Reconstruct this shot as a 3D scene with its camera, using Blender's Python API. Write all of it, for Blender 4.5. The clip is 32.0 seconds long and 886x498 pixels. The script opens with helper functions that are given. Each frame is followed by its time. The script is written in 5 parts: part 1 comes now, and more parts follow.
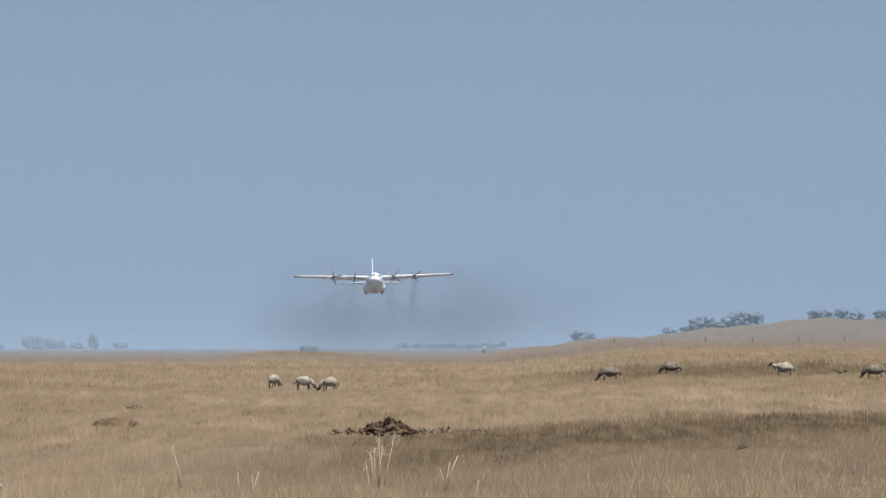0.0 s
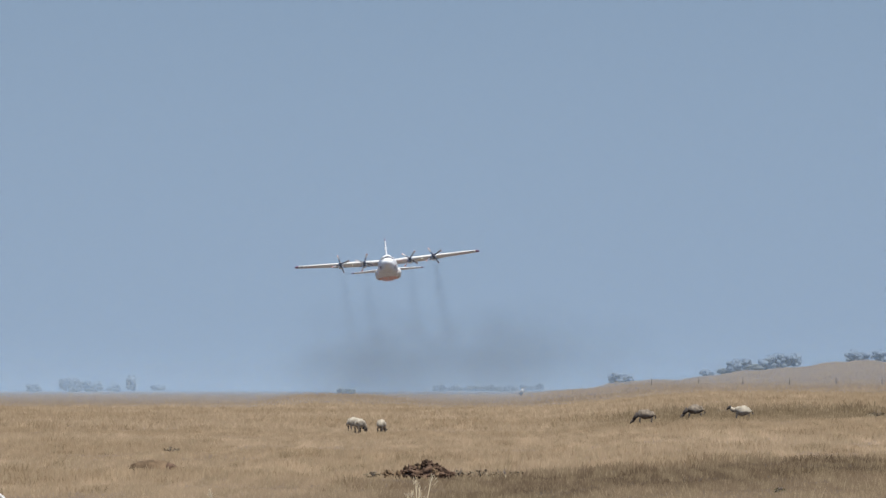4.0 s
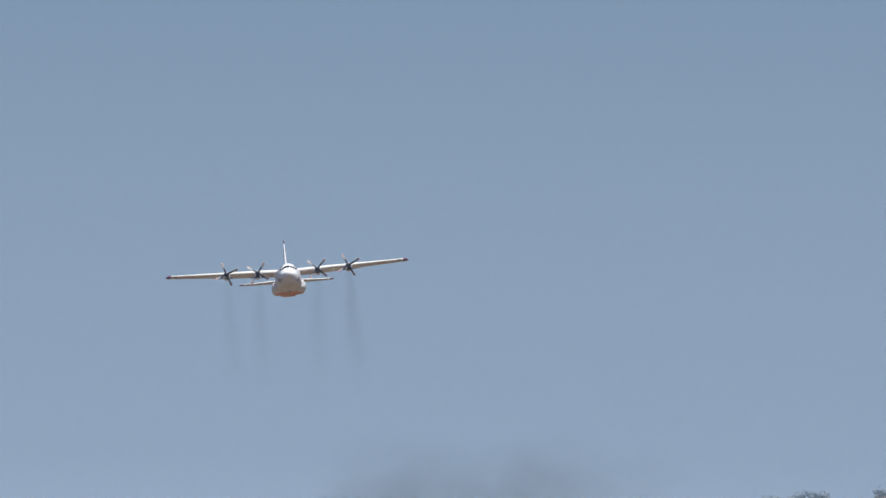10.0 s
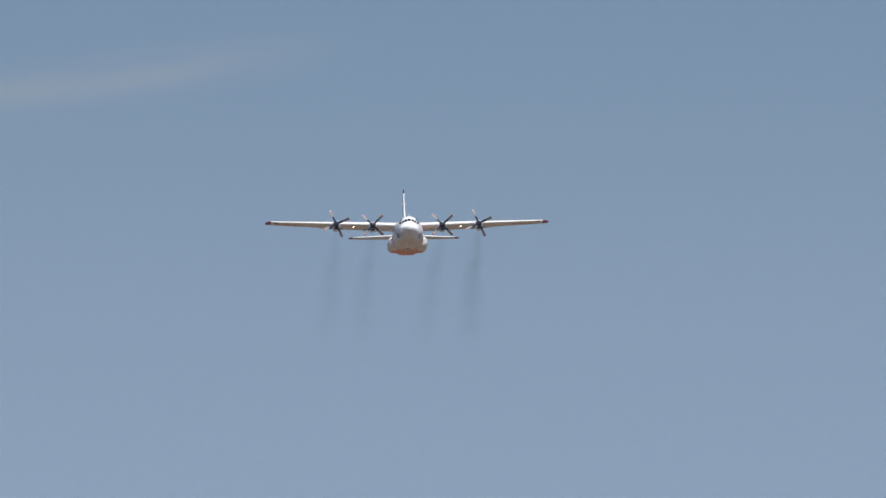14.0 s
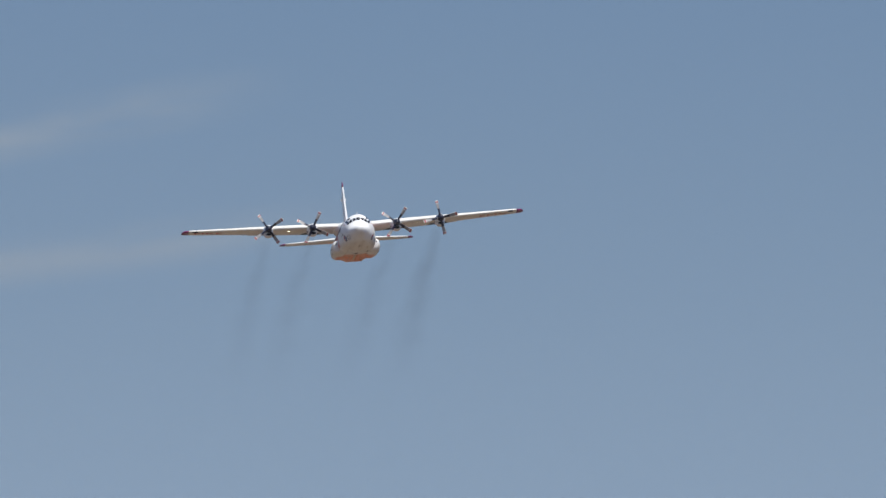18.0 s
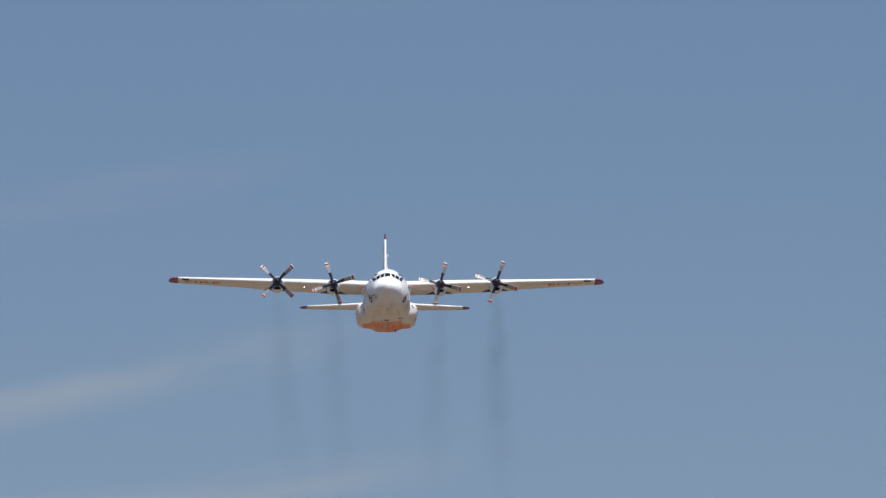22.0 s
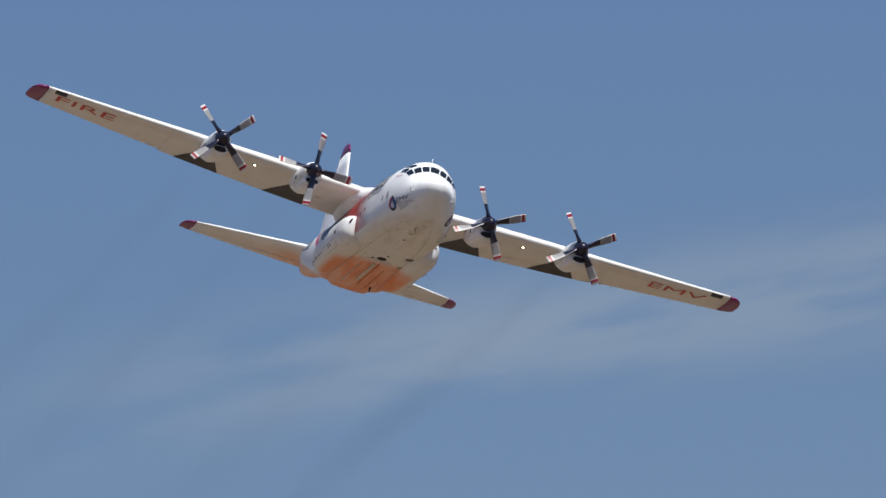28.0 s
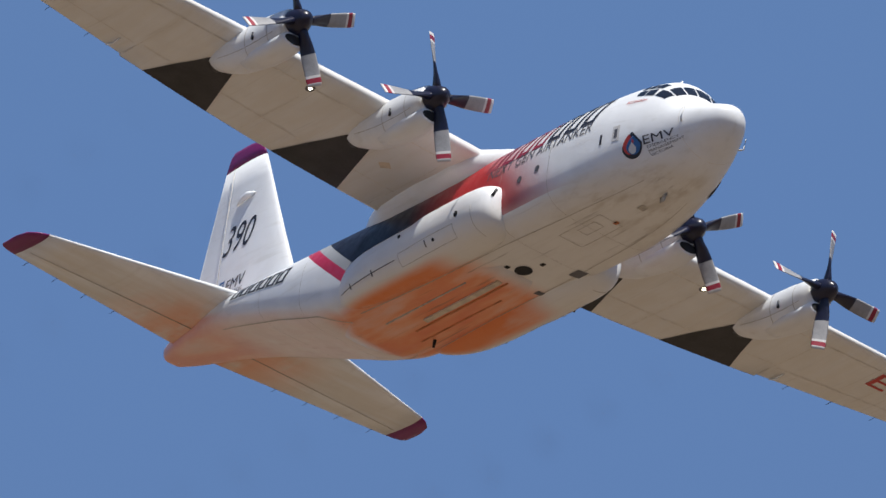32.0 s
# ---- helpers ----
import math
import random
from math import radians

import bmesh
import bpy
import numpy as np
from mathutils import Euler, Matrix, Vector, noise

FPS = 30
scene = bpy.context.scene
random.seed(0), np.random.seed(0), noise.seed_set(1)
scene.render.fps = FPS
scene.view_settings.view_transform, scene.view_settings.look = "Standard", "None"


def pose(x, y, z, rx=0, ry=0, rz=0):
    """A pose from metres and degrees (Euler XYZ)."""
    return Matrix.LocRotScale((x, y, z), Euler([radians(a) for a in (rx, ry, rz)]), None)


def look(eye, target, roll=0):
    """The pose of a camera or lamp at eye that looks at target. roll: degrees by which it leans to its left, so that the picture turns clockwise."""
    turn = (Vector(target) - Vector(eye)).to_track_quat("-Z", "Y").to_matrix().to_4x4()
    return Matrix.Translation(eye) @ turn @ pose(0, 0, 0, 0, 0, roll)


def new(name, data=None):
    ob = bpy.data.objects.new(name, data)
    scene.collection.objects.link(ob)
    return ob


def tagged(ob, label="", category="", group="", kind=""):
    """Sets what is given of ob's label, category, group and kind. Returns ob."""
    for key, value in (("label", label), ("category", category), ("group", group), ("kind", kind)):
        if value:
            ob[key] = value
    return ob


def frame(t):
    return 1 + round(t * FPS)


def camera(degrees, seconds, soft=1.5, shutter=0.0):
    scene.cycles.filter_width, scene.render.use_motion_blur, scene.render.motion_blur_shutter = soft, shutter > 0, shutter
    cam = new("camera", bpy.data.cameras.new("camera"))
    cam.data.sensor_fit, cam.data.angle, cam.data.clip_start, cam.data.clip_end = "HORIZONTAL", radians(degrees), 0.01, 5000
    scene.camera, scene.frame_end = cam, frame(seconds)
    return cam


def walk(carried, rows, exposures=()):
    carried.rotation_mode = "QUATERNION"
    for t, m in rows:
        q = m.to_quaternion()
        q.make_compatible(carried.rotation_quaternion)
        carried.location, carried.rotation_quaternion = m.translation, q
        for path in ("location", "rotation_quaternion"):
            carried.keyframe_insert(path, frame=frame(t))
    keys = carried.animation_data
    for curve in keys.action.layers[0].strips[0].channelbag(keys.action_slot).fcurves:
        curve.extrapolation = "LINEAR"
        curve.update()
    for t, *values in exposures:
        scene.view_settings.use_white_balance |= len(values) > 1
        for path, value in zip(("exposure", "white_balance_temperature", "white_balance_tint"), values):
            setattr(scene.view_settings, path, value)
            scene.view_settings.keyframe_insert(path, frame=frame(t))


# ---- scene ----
EYE = (0.0, 0.0, 2.0)


def aim(az, el):
    """The camera turned az degrees to the right of +y and el degrees up."""
    return pose(*EYE, 90 + el, 0, -az)


cam = camera(6.0, 32.0, soft=1.5)
walk(cam, [(t, aim(az, el)) for t, az, el in (
    (0, 0, 0.6549), (0.5, 0.0498, 0.6205), (1, -0.0268, 0.6128), (1.5, -0.1417, 0.6128), (2, -0.2643, 0.4826), (2.5, -0.2681, 0.4558),
    (3, -0.2413, 0.5362), (3.5, -0.1723, 0.8541), (4, -0.2527, 0.9422), (4.5, -0.2221, 0.9728), (6.5, -0.6012, 0.9728), (7, -0.7238, 1.375),
    (7.5, -0.7927, 1.4707), (8, -0.8348, 1.6507), (8.5, -0.9152, 1.7695), (9, -0.8577, 1.7159), (9.5, -0.4669, 1.7963), (10, -0.4438, 1.8691),
    (10.5, -0.4446, 1.988), (11, -0.823, 1.8461), (11.5, -1.049, 1.9342), (12, -1.3342, 2.0013), (12.5, -1.4984, 2.0406), (13, -2.0157, 2.2149),
    (13.5, -1.9322, 2.3695), (15.5, -1.8499, 3.1988), (16, -1.8076, 3.3751), (16.5, -1.7256, 3.5019), (17, -2.1342, 3.7023), (17.5, -2.2246, 3.85),
    (18, -2.1268, 3.6922), (18.5, -2.2379, 3.6722), (19, -2.5154, 3.6531), (19.5, -2.6508, 4.0865), (20, -2.7194, 4.3555), (20.5, -2.651, 4.6524),
    (21, -2.7102, 4.8457), (21.5, -2.7039, 5.1151), (22, -2.8787, 5.3471), (22.5, -3.0475, 5.5752), (23, -3.1234, 5.7842), (23.5, -3.1512, 5.8972),
    (24, -3.1417, 6.0161), (24.5, -2.9945, 6.1557), (26.5, -2.2711, 7.408), (27, -2.0079, 7.719), (27.5, -1.7413, 8.1446), (28, -1.008, 8.5199),
    (28.5, -0.7538, 8.9688), (29, 0.2344, 9.8282), (29.5, 1.3961, 10.3376), (30, 2.5225, 10.9632), (30.5, 4.0895, 11.8804), (31, 5.7692, 12.8686),
    (31.5, 8.8063, 14.2279), (32, 12.3204, 15.6585),
)], exposures=((0, 0.06), (5, 0.06), (9, 0.0), (12, -0.06), (15, -0.07), (20, -0.04), (24, 0.02), (30, 0.05), (32, 0.08)))

# ---- light ----
SUN_AZ, SUN_EL = 146.0, 68.0     # degrees right of +y, degrees up
world = bpy.data.worlds.new("sky")
scene.world = world
world.use_nodes = True
wn, wl = world.node_tree.nodes, world.node_tree.links
wn.clear()
w_out = wn.new("ShaderNodeOutputWorld")
w_bg = wn.new("ShaderNodeBackground")
w_sky = wn.new("ShaderNodeTexSky")
w_sky.sky_type, w_sky.sun_disc = "NISHITA", False
w_sky.sun_elevation, w_sky.sun_rotation = radians(SUN_EL), radians(SUN_AZ)
w_sky.altitude, w_sky.air_density, w_sky.dust_density, w_sky.ozone_density = 100.0, 1.0, 0.5, 1.0
w_bg.inputs["Strength"].default_value = 0.09
w_tint = wn.new("ShaderNodeMix")
w_tint.data_type, w_tint.blend_type = "RGBA", "MULTIPLY"
w_tint.inputs[0].default_value = 1.0
w_tint.inputs[7].default_value = (0.9, 0.96, 1.0, 1.0)
# summer haze thins from the horizon upwards into the clear sky
w_dir = wn.new("ShaderNodeTexCoord")
w_xyz = wn.new("ShaderNodeSeparateXYZ")
w_haze = wn.new("ShaderNodeValToRGB")
w_haze.color_ramp.interpolation = "B_SPLINE"
for k, (at, col) in enumerate(((0.0, (0.255, 0.346, 0.480)), (0.6, (0.085, 0.18, 0.42)), (0.028, (0.254, 0.346, 0.474)), (0.06, (0.212, 0.303, 0.428)), (0.10, (0.167, 0.264, 0.412)), (0.15, (0.134, 0.225, 0.384)), (0.20, (0.115, 0.207, 0.409)), (0.27, (0.107, 0.205, 0.437)))):
    el = w_haze.color_ramp.elements[k] if k < 2 else w_haze.color_ramp.elements.new(at)
    el.position, el.color = at, (*col, 1.0)
w_lift = wn.new("ShaderNodeMapRange")
w_lift.inputs[1].default_value, w_lift.inputs[2].default_value = 0.24, 0.6
w_blend = wn.new("ShaderNodeMix")
w_blend.data_type = "RGBA"
w_gain = wn.new("ShaderNodeVectorMath")
w_gain.operation = "SCALE"
w_gain.inputs[3].default_value = 11.1
wl.new(w_sky.outputs[0], w_tint.inputs[6])
wl.new(w_dir.outputs["Generated"], w_xyz.inputs[0])
wl.new(w_xyz.outputs[2], w_haze.inputs[0])
wl.new(w_xyz.outputs[2], w_lift.inputs[0])
wl.new(w_haze.outputs[0], w_gain.inputs[0])
wl.new(w_lift.outputs[0], w_blend.inputs[0])
wl.new(w_gain.outputs[0], w_blend.inputs[6])
wl.new(w_tint.outputs[2], w_blend.inputs[7])
# thin high cloud in long streaks


def sky_math(op, a, b=0.0):
    nd = wn.new("ShaderNodeMath")
    nd.operation = op
    for socket, v in zip(nd.inputs, (a, b)):
        if isinstance(v, (int, float)):
            socket.default_value = v
        else:
            wl.new(v, socket)
    return nd.outputs[0]


def sky_step(v, lo, hi):
    nd = wn.new("ShaderNodeMapRange")
    nd.interpolation_type = "SMOOTHSTEP"
    wl.new(v, nd.inputs[0])
    nd.inputs[1].default_value, nd.inputs[2].default_value = lo, hi
    return nd.outputs[0]


sky_az = sky_math("MULTIPLY", sky_math("ARCTAN2", w_xyz.outputs[0], w_xyz.outputs[1]), 57.2958)
sky_el = sky_math("MULTIPLY", sky_math("ARCSINE", w_xyz.outputs[2]), 57.2958)
w_vec = wn.new("ShaderNodeCombineXYZ")
wl.new(sky_math("MULTIPLY", sky_az, 0.55), w_vec.inputs[0])
wl.new(sky_math("MULTIPLY", sky_math("SUBTRACT", sky_el, sky_math("MULTIPLY", sky_az, 0.17)), 2.6), w_vec.inputs[1])
w_noise = wn.new("ShaderNodeTexNoise")
w_noise.inputs["Scale"].default_value, w_noise.inputs["Detail"].default_value, w_noise.inputs["Roughness"].default_value = 1.0, 4.0, 0.5
wl.new(w_vec.outputs[0], w_noise.inputs[0])
veil = 0.0
# bearing, elevation, slope, half width, where it fades to the right, strength
for az0, el0, slope, half, fade, amount in ((-4.8, 4.50, 0.20, 0.27, (-3.0, -4.5), 0.85), (-4.4, 3.68, 0.13, 0.24, (-2.3, -3.9), 0.75), (-1.5, 7.78, 0.15, 0.72, (9.0, 6.0), 0.6), (-6.0, 5.6, 0.15, 0.22, (-3.5, -5.0), 0.3)):
    across = sky_math("ABSOLUTE", sky_math("SUBTRACT", sky_math("SUBTRACT", sky_el, el0), sky_math("MULTIPLY", sky_math("SUBTRACT", sky_az, az0), slope)))
    body = sky_math("MULTIPLY", sky_math("MULTIPLY", sky_step(across, half, 0.0), sky_step(sky_az, *fade)), sky_step(sky_az, -5.0 if half > 0.5 else -60.0, -0.8 if half > 0.5 else -50.0))
    veil = sky_math("ADD", sky_math("MULTIPLY", body, amount), veil)
w_veil = sky_math("MULTIPLY", veil, sky_step(w_noise.outputs[0], 0.30, 0.62))
w_mix = wn.new("ShaderNodeMix")
w_mix.data_type = "RGBA"
w_mix.inputs[7].default_value = (3.1, 3.8, 4.75, 1.0)
wl.new(w_veil, w_mix.inputs[0])
wl.new(w_blend.outputs[2], w_mix.inputs[6])
wl.new(w_mix.outputs[2], w_bg.inputs[0])
wl.new(w_bg.outputs[0], w_out.inputs[0])

sun_data = bpy.data.lights.new("sun", "SUN")
sun_data.energy, sun_data.angle, sun_data.color = 5.0, radians(0.55), (1.0, 0.95, 0.87)
sun = new("sun", sun_data)
sun_dir = Vector((math.sin(radians(SUN_AZ)) * math.cos(radians(SUN_EL)), math.cos(radians(SUN_AZ)) * math.cos(radians(SUN_EL)), math.sin(radians(SUN_EL))))
sun.matrix_world = look(sun_dir * 300, (0, 0, 0))
scene.cycles.transparent_max_bounces = 200

# ---- materials ----
class Nodes:
    """A small writer of node materials."""

    def __init__(self, name):
        self.mat = bpy.data.materials.new(name)
        self.mat.use_nodes = True
        self.n, self.l = self.mat.node_tree.nodes, self.mat.node_tree.links
        self.bsdf = self.n["Principled BSDF"]

    def put(self, socket, v):
        if isinstance(v, (int, float)):
            socket.default_value = v
        elif isinstance(v, tuple):
            socket.default_value = (*v, 1.0) if len(v) == 3 and socket.type == "RGBA" else v
        else:
            self.l.new(v, socket)

    def m(self, op, a, b=0.0, c=0.0, clamp=False):
        nd = self.n.new("ShaderNodeMath")
        nd.operation, nd.use_clamp = op, clamp
        for s, v in zip(nd.inputs, (a, b, c)):
            self.put(s, v)
        return nd.outputs[0]

    def step(self, v, lo, hi, smooth=True):
        nd = self.n.new("ShaderNodeMapRange")
        nd.interpolation_type = "SMOOTHSTEP" if smooth else "LINEAR"
        self.put(nd.inputs[0], v)
        self.put(nd.inputs[1], lo)
        self.put(nd.inputs[2], hi)
        return nd.outputs[0]

    def mix(self, f, a, b, blend="MIX"):
        nd = self.n.new("ShaderNodeMix")
        nd.data_type, nd.blend_type = "RGBA", blend
        self.put(nd.inputs[0], f)
        self.put(nd.inputs[6], a)
        self.put(nd.inputs[7], b)
        return nd.outputs[2]

    def coords(self, kind="Object"):
        return self.n.new("ShaderNodeTexCoord").outputs[kind]

    def place(self):
        return self.n.new("ShaderNodeNewGeometry").outputs["Position"]

    def island(self):
        return self.n.new("ShaderNodeNewGeometry").outputs["Random Per Island"]

    def split(self, v):
        nd = self.n.new("ShaderNodeSeparateXYZ")
        self.put(nd.inputs[0], v)
        return nd.outputs

    def scaled(self, v, s, loc=(0, 0, 0)):
        nd = self.n.new("ShaderNodeMapping")
        self.put(nd.inputs[0], v)
        nd.inputs["Scale"].default_value, nd.inputs["Location"].default_value = s, loc
        return nd.outputs[0]

    def noise(self, v, scale, detail=3.0, rough=0.55):
        nd = self.n.new("ShaderNodeTexNoise")
        self.put(nd.inputs["Vector"], v)
        nd.inputs["Scale"].default_value, nd.inputs["Detail"].default_value, nd.inputs["Roughness"].default_value = scale, detail, rough
        return nd.outputs[0]

    def bump(self, h, strength, dist):
        nd = self.n.new("ShaderNodeBump")
        nd.inputs["Strength"].default_value, nd.inputs["Distance"].default_value = strength, dist
        self.put(nd.inputs["Height"], h)
        self.l.new(nd.outputs[0], self.bsdf.inputs["Normal"])

    def done(self, color, rough=0.5, metal=0.0, spec=0.5, alpha=None):
        self.put(self.bsdf.inputs["Base Color"], color)
        self.put(self.bsdf.inputs["Roughness"], rough)
        self.bsdf.inputs["Metallic"].default_value = metal
        self.bsdf.inputs["Specular IOR Level"].default_value = spec
        if alpha is not None:
            self.put(self.bsdf.inputs["Alpha"], alpha)
        return self.mat


def plain(name, color, rough=0.5, metal=0.0, spec=0.5, var=0.12, scale=2.0):
    """One colour with soft stains and fine grain."""
    q = Nodes(name)
    c = q.coords()
    v = q.m("ADD", q.m("MULTIPLY", q.noise(c, scale), 0.7), q.m("MULTIPLY", q.noise(c, scale * 9), 0.3))
    dark = tuple(x * (1 - 1.6 * var) for x in color)
    light = tuple(min(1, x * (1 + var)) for x in color)
    return q.done(q.mix(q.step(v, 0.3, 0.7), dark, light), rough, metal, spec)


def paint_white(name, kind):
    """White airframe paint with livery; kind: body, wing or plain."""
    q = Nodes(name)
    c = q.coords()
    x, y, z = q.split(c)
    X = q.m("MULTIPLY", x, -1.0)
    base = q.mix(q.step(q.noise(c, 0.9), 0.35, 0.7), (0.80, 0.82, 0.84), (0.75, 0.765, 0.78))
    base = q.mix(q.m("MULTIPLY", q.step(q.noise(q.scaled(c, (0.35, 4.0, 4.0)), 1.0, 5.0), 0.52, 0.75), 0.3), base, (0.52, 0.51, 0.47))
    if kind == "body":
        edge = q.m("ADD", X, q.m("MULTIPLY", z, -1.35))
        low = q.step(z, -1.36, -1.30)
        red = q.m("MULTIPLY", q.step(q.m("ADD", X, q.m("MULTIPLY", q.m("ADD", z, 0.4), -0.9)), 5.6, 8.8), low)
        col = q.mix(red, base, (0.42, 0.022, 0.028))
        dark = q.m("MULTIPLY", q.step(q.m("ADD", X, q.m("MULTIPLY", z, -0.4)), 11.0, 13.4), low)
        col = q.mix(dark, col, (0.006, 0.007, 0.017))
        side = q.step(z, -1.22, -1.20)
        stripes = q.mix(q.step(edge, 16.3, 16.32), col, (0.36, 0.37, 0.38))
        stripes = q.mix(q.step(edge, 16.85, 16.87), stripes, (0.50, 0.02, 0.07))
        col = q.mix(side, base, stripes)
        col = q.mix(q.step(edge, 17.45, 17.47), col, base)
        # orange retardant washed back along the belly
        streak = q.noise(q.scaled(c, (0.3, 1.3, 1.3)), 1.0, 4.0, 0.5)
        belly = q.m("MULTIPLY", q.step(q.m("ADD", z, q.m("MULTIPLY", q.m("MAXIMUM", q.m("SUBTRACT", X, 17.0), 0.0), -0.36)), -1.30, -1.60), q.step(X, 9.9, 11.3))
        belly = q.m("MULTIPLY", belly, q.m("ADD", q.m("SUBTRACT", 1.0, q.m("MULTIPLY", q.step(X, 16.8, 18.5), 0.80)), q.m("MULTIPLY", q.step(X, 23.0, 26.5), 0.45)))
        o = q.m("MULTIPLY", belly, q.m("ADD", q.m("MULTIPLY", q.step(streak, 0.25, 0.55), 0.4), 0.65), clamp=True)
        col = q.mix(q.m("MULTIPLY", o, 0.95), col, q.mix(q.step(streak, 0.4, 0.7), (0.80, 0.26, 0.075), (0.74, 0.14, 0.025)))
        # cream tint that grows towards the underside, weaker under the orange wash
        cream_tint = q.m("MULTIPLY", q.step(z, -0.9, -1.45), q.m("SUBTRACT", 1.0, q.m("MULTIPLY", belly, 0.9)))
        col = q.mix(q.m("MULTIPLY", cream_tint, 0.55), col, (0.70, 0.675, 0.62))
        smear = q.noise(q.scaled(c, (0.7, 1.8, 1.8), (2, 0, 1)), 1.0, 5.0, 0.62)
        nose_dirt = q.m("MULTIPLY", q.m("MULTIPLY", cream_tint, q.step(smear, 0.47, 0.68)), q.m("ADD", 0.10, q.m("MULTIPLY", q.step(X, 7.5, 3.5), 0.32)))
        col = q.mix(nose_dirt, col, (0.36, 0.285, 0.19))
        oil = q.noise(q.scaled(c, (0.25, 6.0, 6.0), (0, 3, 0)), 1.0, 4.0, 0.6)
        col = q.mix(q.m("MULTIPLY", q.m("MULTIPLY", q.step(z, -1.2, -1.6), q.step(oil, 0.60, 0.74)), 0.45), col, (0.10, 0.07, 0.05))
    elif kind == "pod":
        streak = q.noise(q.scaled(c, (0.3, 1.3, 1.3)), 1.0, 4.0, 0.5)
        under = q.m("MULTIPLY", q.step(q.m("ADD", z, q.m("MULTIPLY", q.m("ABSOLUTE", y), 0.6)), -0.22, -0.62), q.step(X, 10.4, 12.2))
        # cream tint that grows towards the underside of the pod
        col = q.mix(q.m("MULTIPLY", q.step(z, -0.7, -1.35), 0.5), base, (0.70, 0.675, 0.62))
        col = q.mix(q.m("MULTIPLY", under, q.step(streak, 0.1, 0.5)), col, (0.76, 0.22, 0.06))
    elif kind == "tail":
        streak = q.noise(q.scaled(c, (0.5, 1.2, 1.2)), 1.0, 3.0, 0.5)
        near = q.m("MULTIPLY", q.step(q.m("ABSOLUTE", y), 4.6, 0.6), q.step(q.m("ADD", X, q.m("MULTIPLY", q.m("ABSOLUTE", y), -0.22)), 23.4, 25.6))
        o = q.m("MULTIPLY", near, q.step(streak, 0.15, 0.6), clamp=True)
        col = q.mix(q.m("MULTIPLY", q.step(q.noise(q.scaled(c, (2.0, 0.3, 1.0)), 1.0, 4.0), 0.3, 0.7), 0.45), base, (0.58, 0.53, 0.43))
        col = q.mix(q.m("MULTIPLY", o, 0.9), col, (0.76, 0.30, 0.115))
    elif kind == "wing":
        cream_tint = q.noise(q.scaled(c, (0.25, 1.6, 1.0)), 1.0, 5.0, 0.6)
        col = q.mix(q.m("ADD", 0.35, q.m("MULTIPLY", q.step(cream_tint, 0.3, 0.7), 0.5)), base, (0.715, 0.69, 0.635))
        drip = q.noise(q.scaled(c, (0.2, 7.0, 1.0), (4, 0, 0)), 1.0, 3.0, 0.6)
        col = q.mix(q.m("MULTIPLY", q.step(drip, 0.60, 0.78), 0.22), col, (0.30, 0.26, 0.20))
    else:
        col = base
    q.bump(q.noise(c, 1.3, 2.0), 0.05, 0.02)
    return q.done(col, q.step(q.noise(c, 3.0), -0.3, 1.6, False), 0.0, 0.5)


def field_color(q, pos):
    """Dry pasture: tan with patches of greener, shorter and browner growth."""
    x, y, z = q.split(pos)
    big = q.noise(q.scaled(pos, (0.05, 0.012, 0.0)), 1.0, 3.0)
    mid = q.noise(q.scaled(pos, (0.45, 0.04, 0.0), (7, 3, 0)), 1.0, 4.0)
    col = q.mix(q.step(big, 0.36, 0.64), (0.293, 0.217, 0.133), (0.361, 0.275, 0.179))
    col = q.mix(q.m("MULTIPLY", q.step(mid, 0.48, 0.70), 0.3), col, (0.205, 0.150, 0.093))
    # the low damp strip of darker growth
    wob = q.m("MULTIPLY", q.m("SUBTRACT", q.noise(q.scaled(pos, (0.30, 0.05, 0.0)), 1.0, 4.0), 0.5), 40.0)
    yy = q.m("ADD", q.m("MULTIPLY", y, q.m("ADD", 1.0, q.m("MULTIPLY", q.step(x, 0.5, 5.0), 0.17))), wob)
    lean = q.m("SUBTRACT", yy, q.m("MULTIPLY", q.m("MAXIMUM", q.m("MINIMUM", x, 7.0), -3.0), 5.5))
    band = q.m("MULTIPLY", q.m("ADD", q.m("MULTIPLY", q.step(lean, 118.0, 150.0), 0.45), q.m("MULTIPLY", q.step(lean, 25.0, 70.0), 0.55)), q.step(lean, 205.0, 178.0))
    band = q.m("MULTIPLY", band, q.step(x, -6.0, 1.0))
    col = q.mix(q.m("MULTIPLY", band, 0.9), col, q.mix(q.step(mid, 0.35, 0.65), (0.070, 0.049, 0.028), (0.104, 0.074, 0.045)))
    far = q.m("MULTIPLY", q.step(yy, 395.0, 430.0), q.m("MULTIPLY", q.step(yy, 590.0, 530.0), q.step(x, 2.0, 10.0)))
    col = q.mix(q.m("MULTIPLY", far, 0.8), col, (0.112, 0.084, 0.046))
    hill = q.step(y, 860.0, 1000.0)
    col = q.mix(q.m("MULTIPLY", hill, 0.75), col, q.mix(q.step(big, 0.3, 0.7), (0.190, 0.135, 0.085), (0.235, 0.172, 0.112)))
    return q.mix(1.0, col, (0.655, 0.652, 0.69), "MULTIPLY"), mid


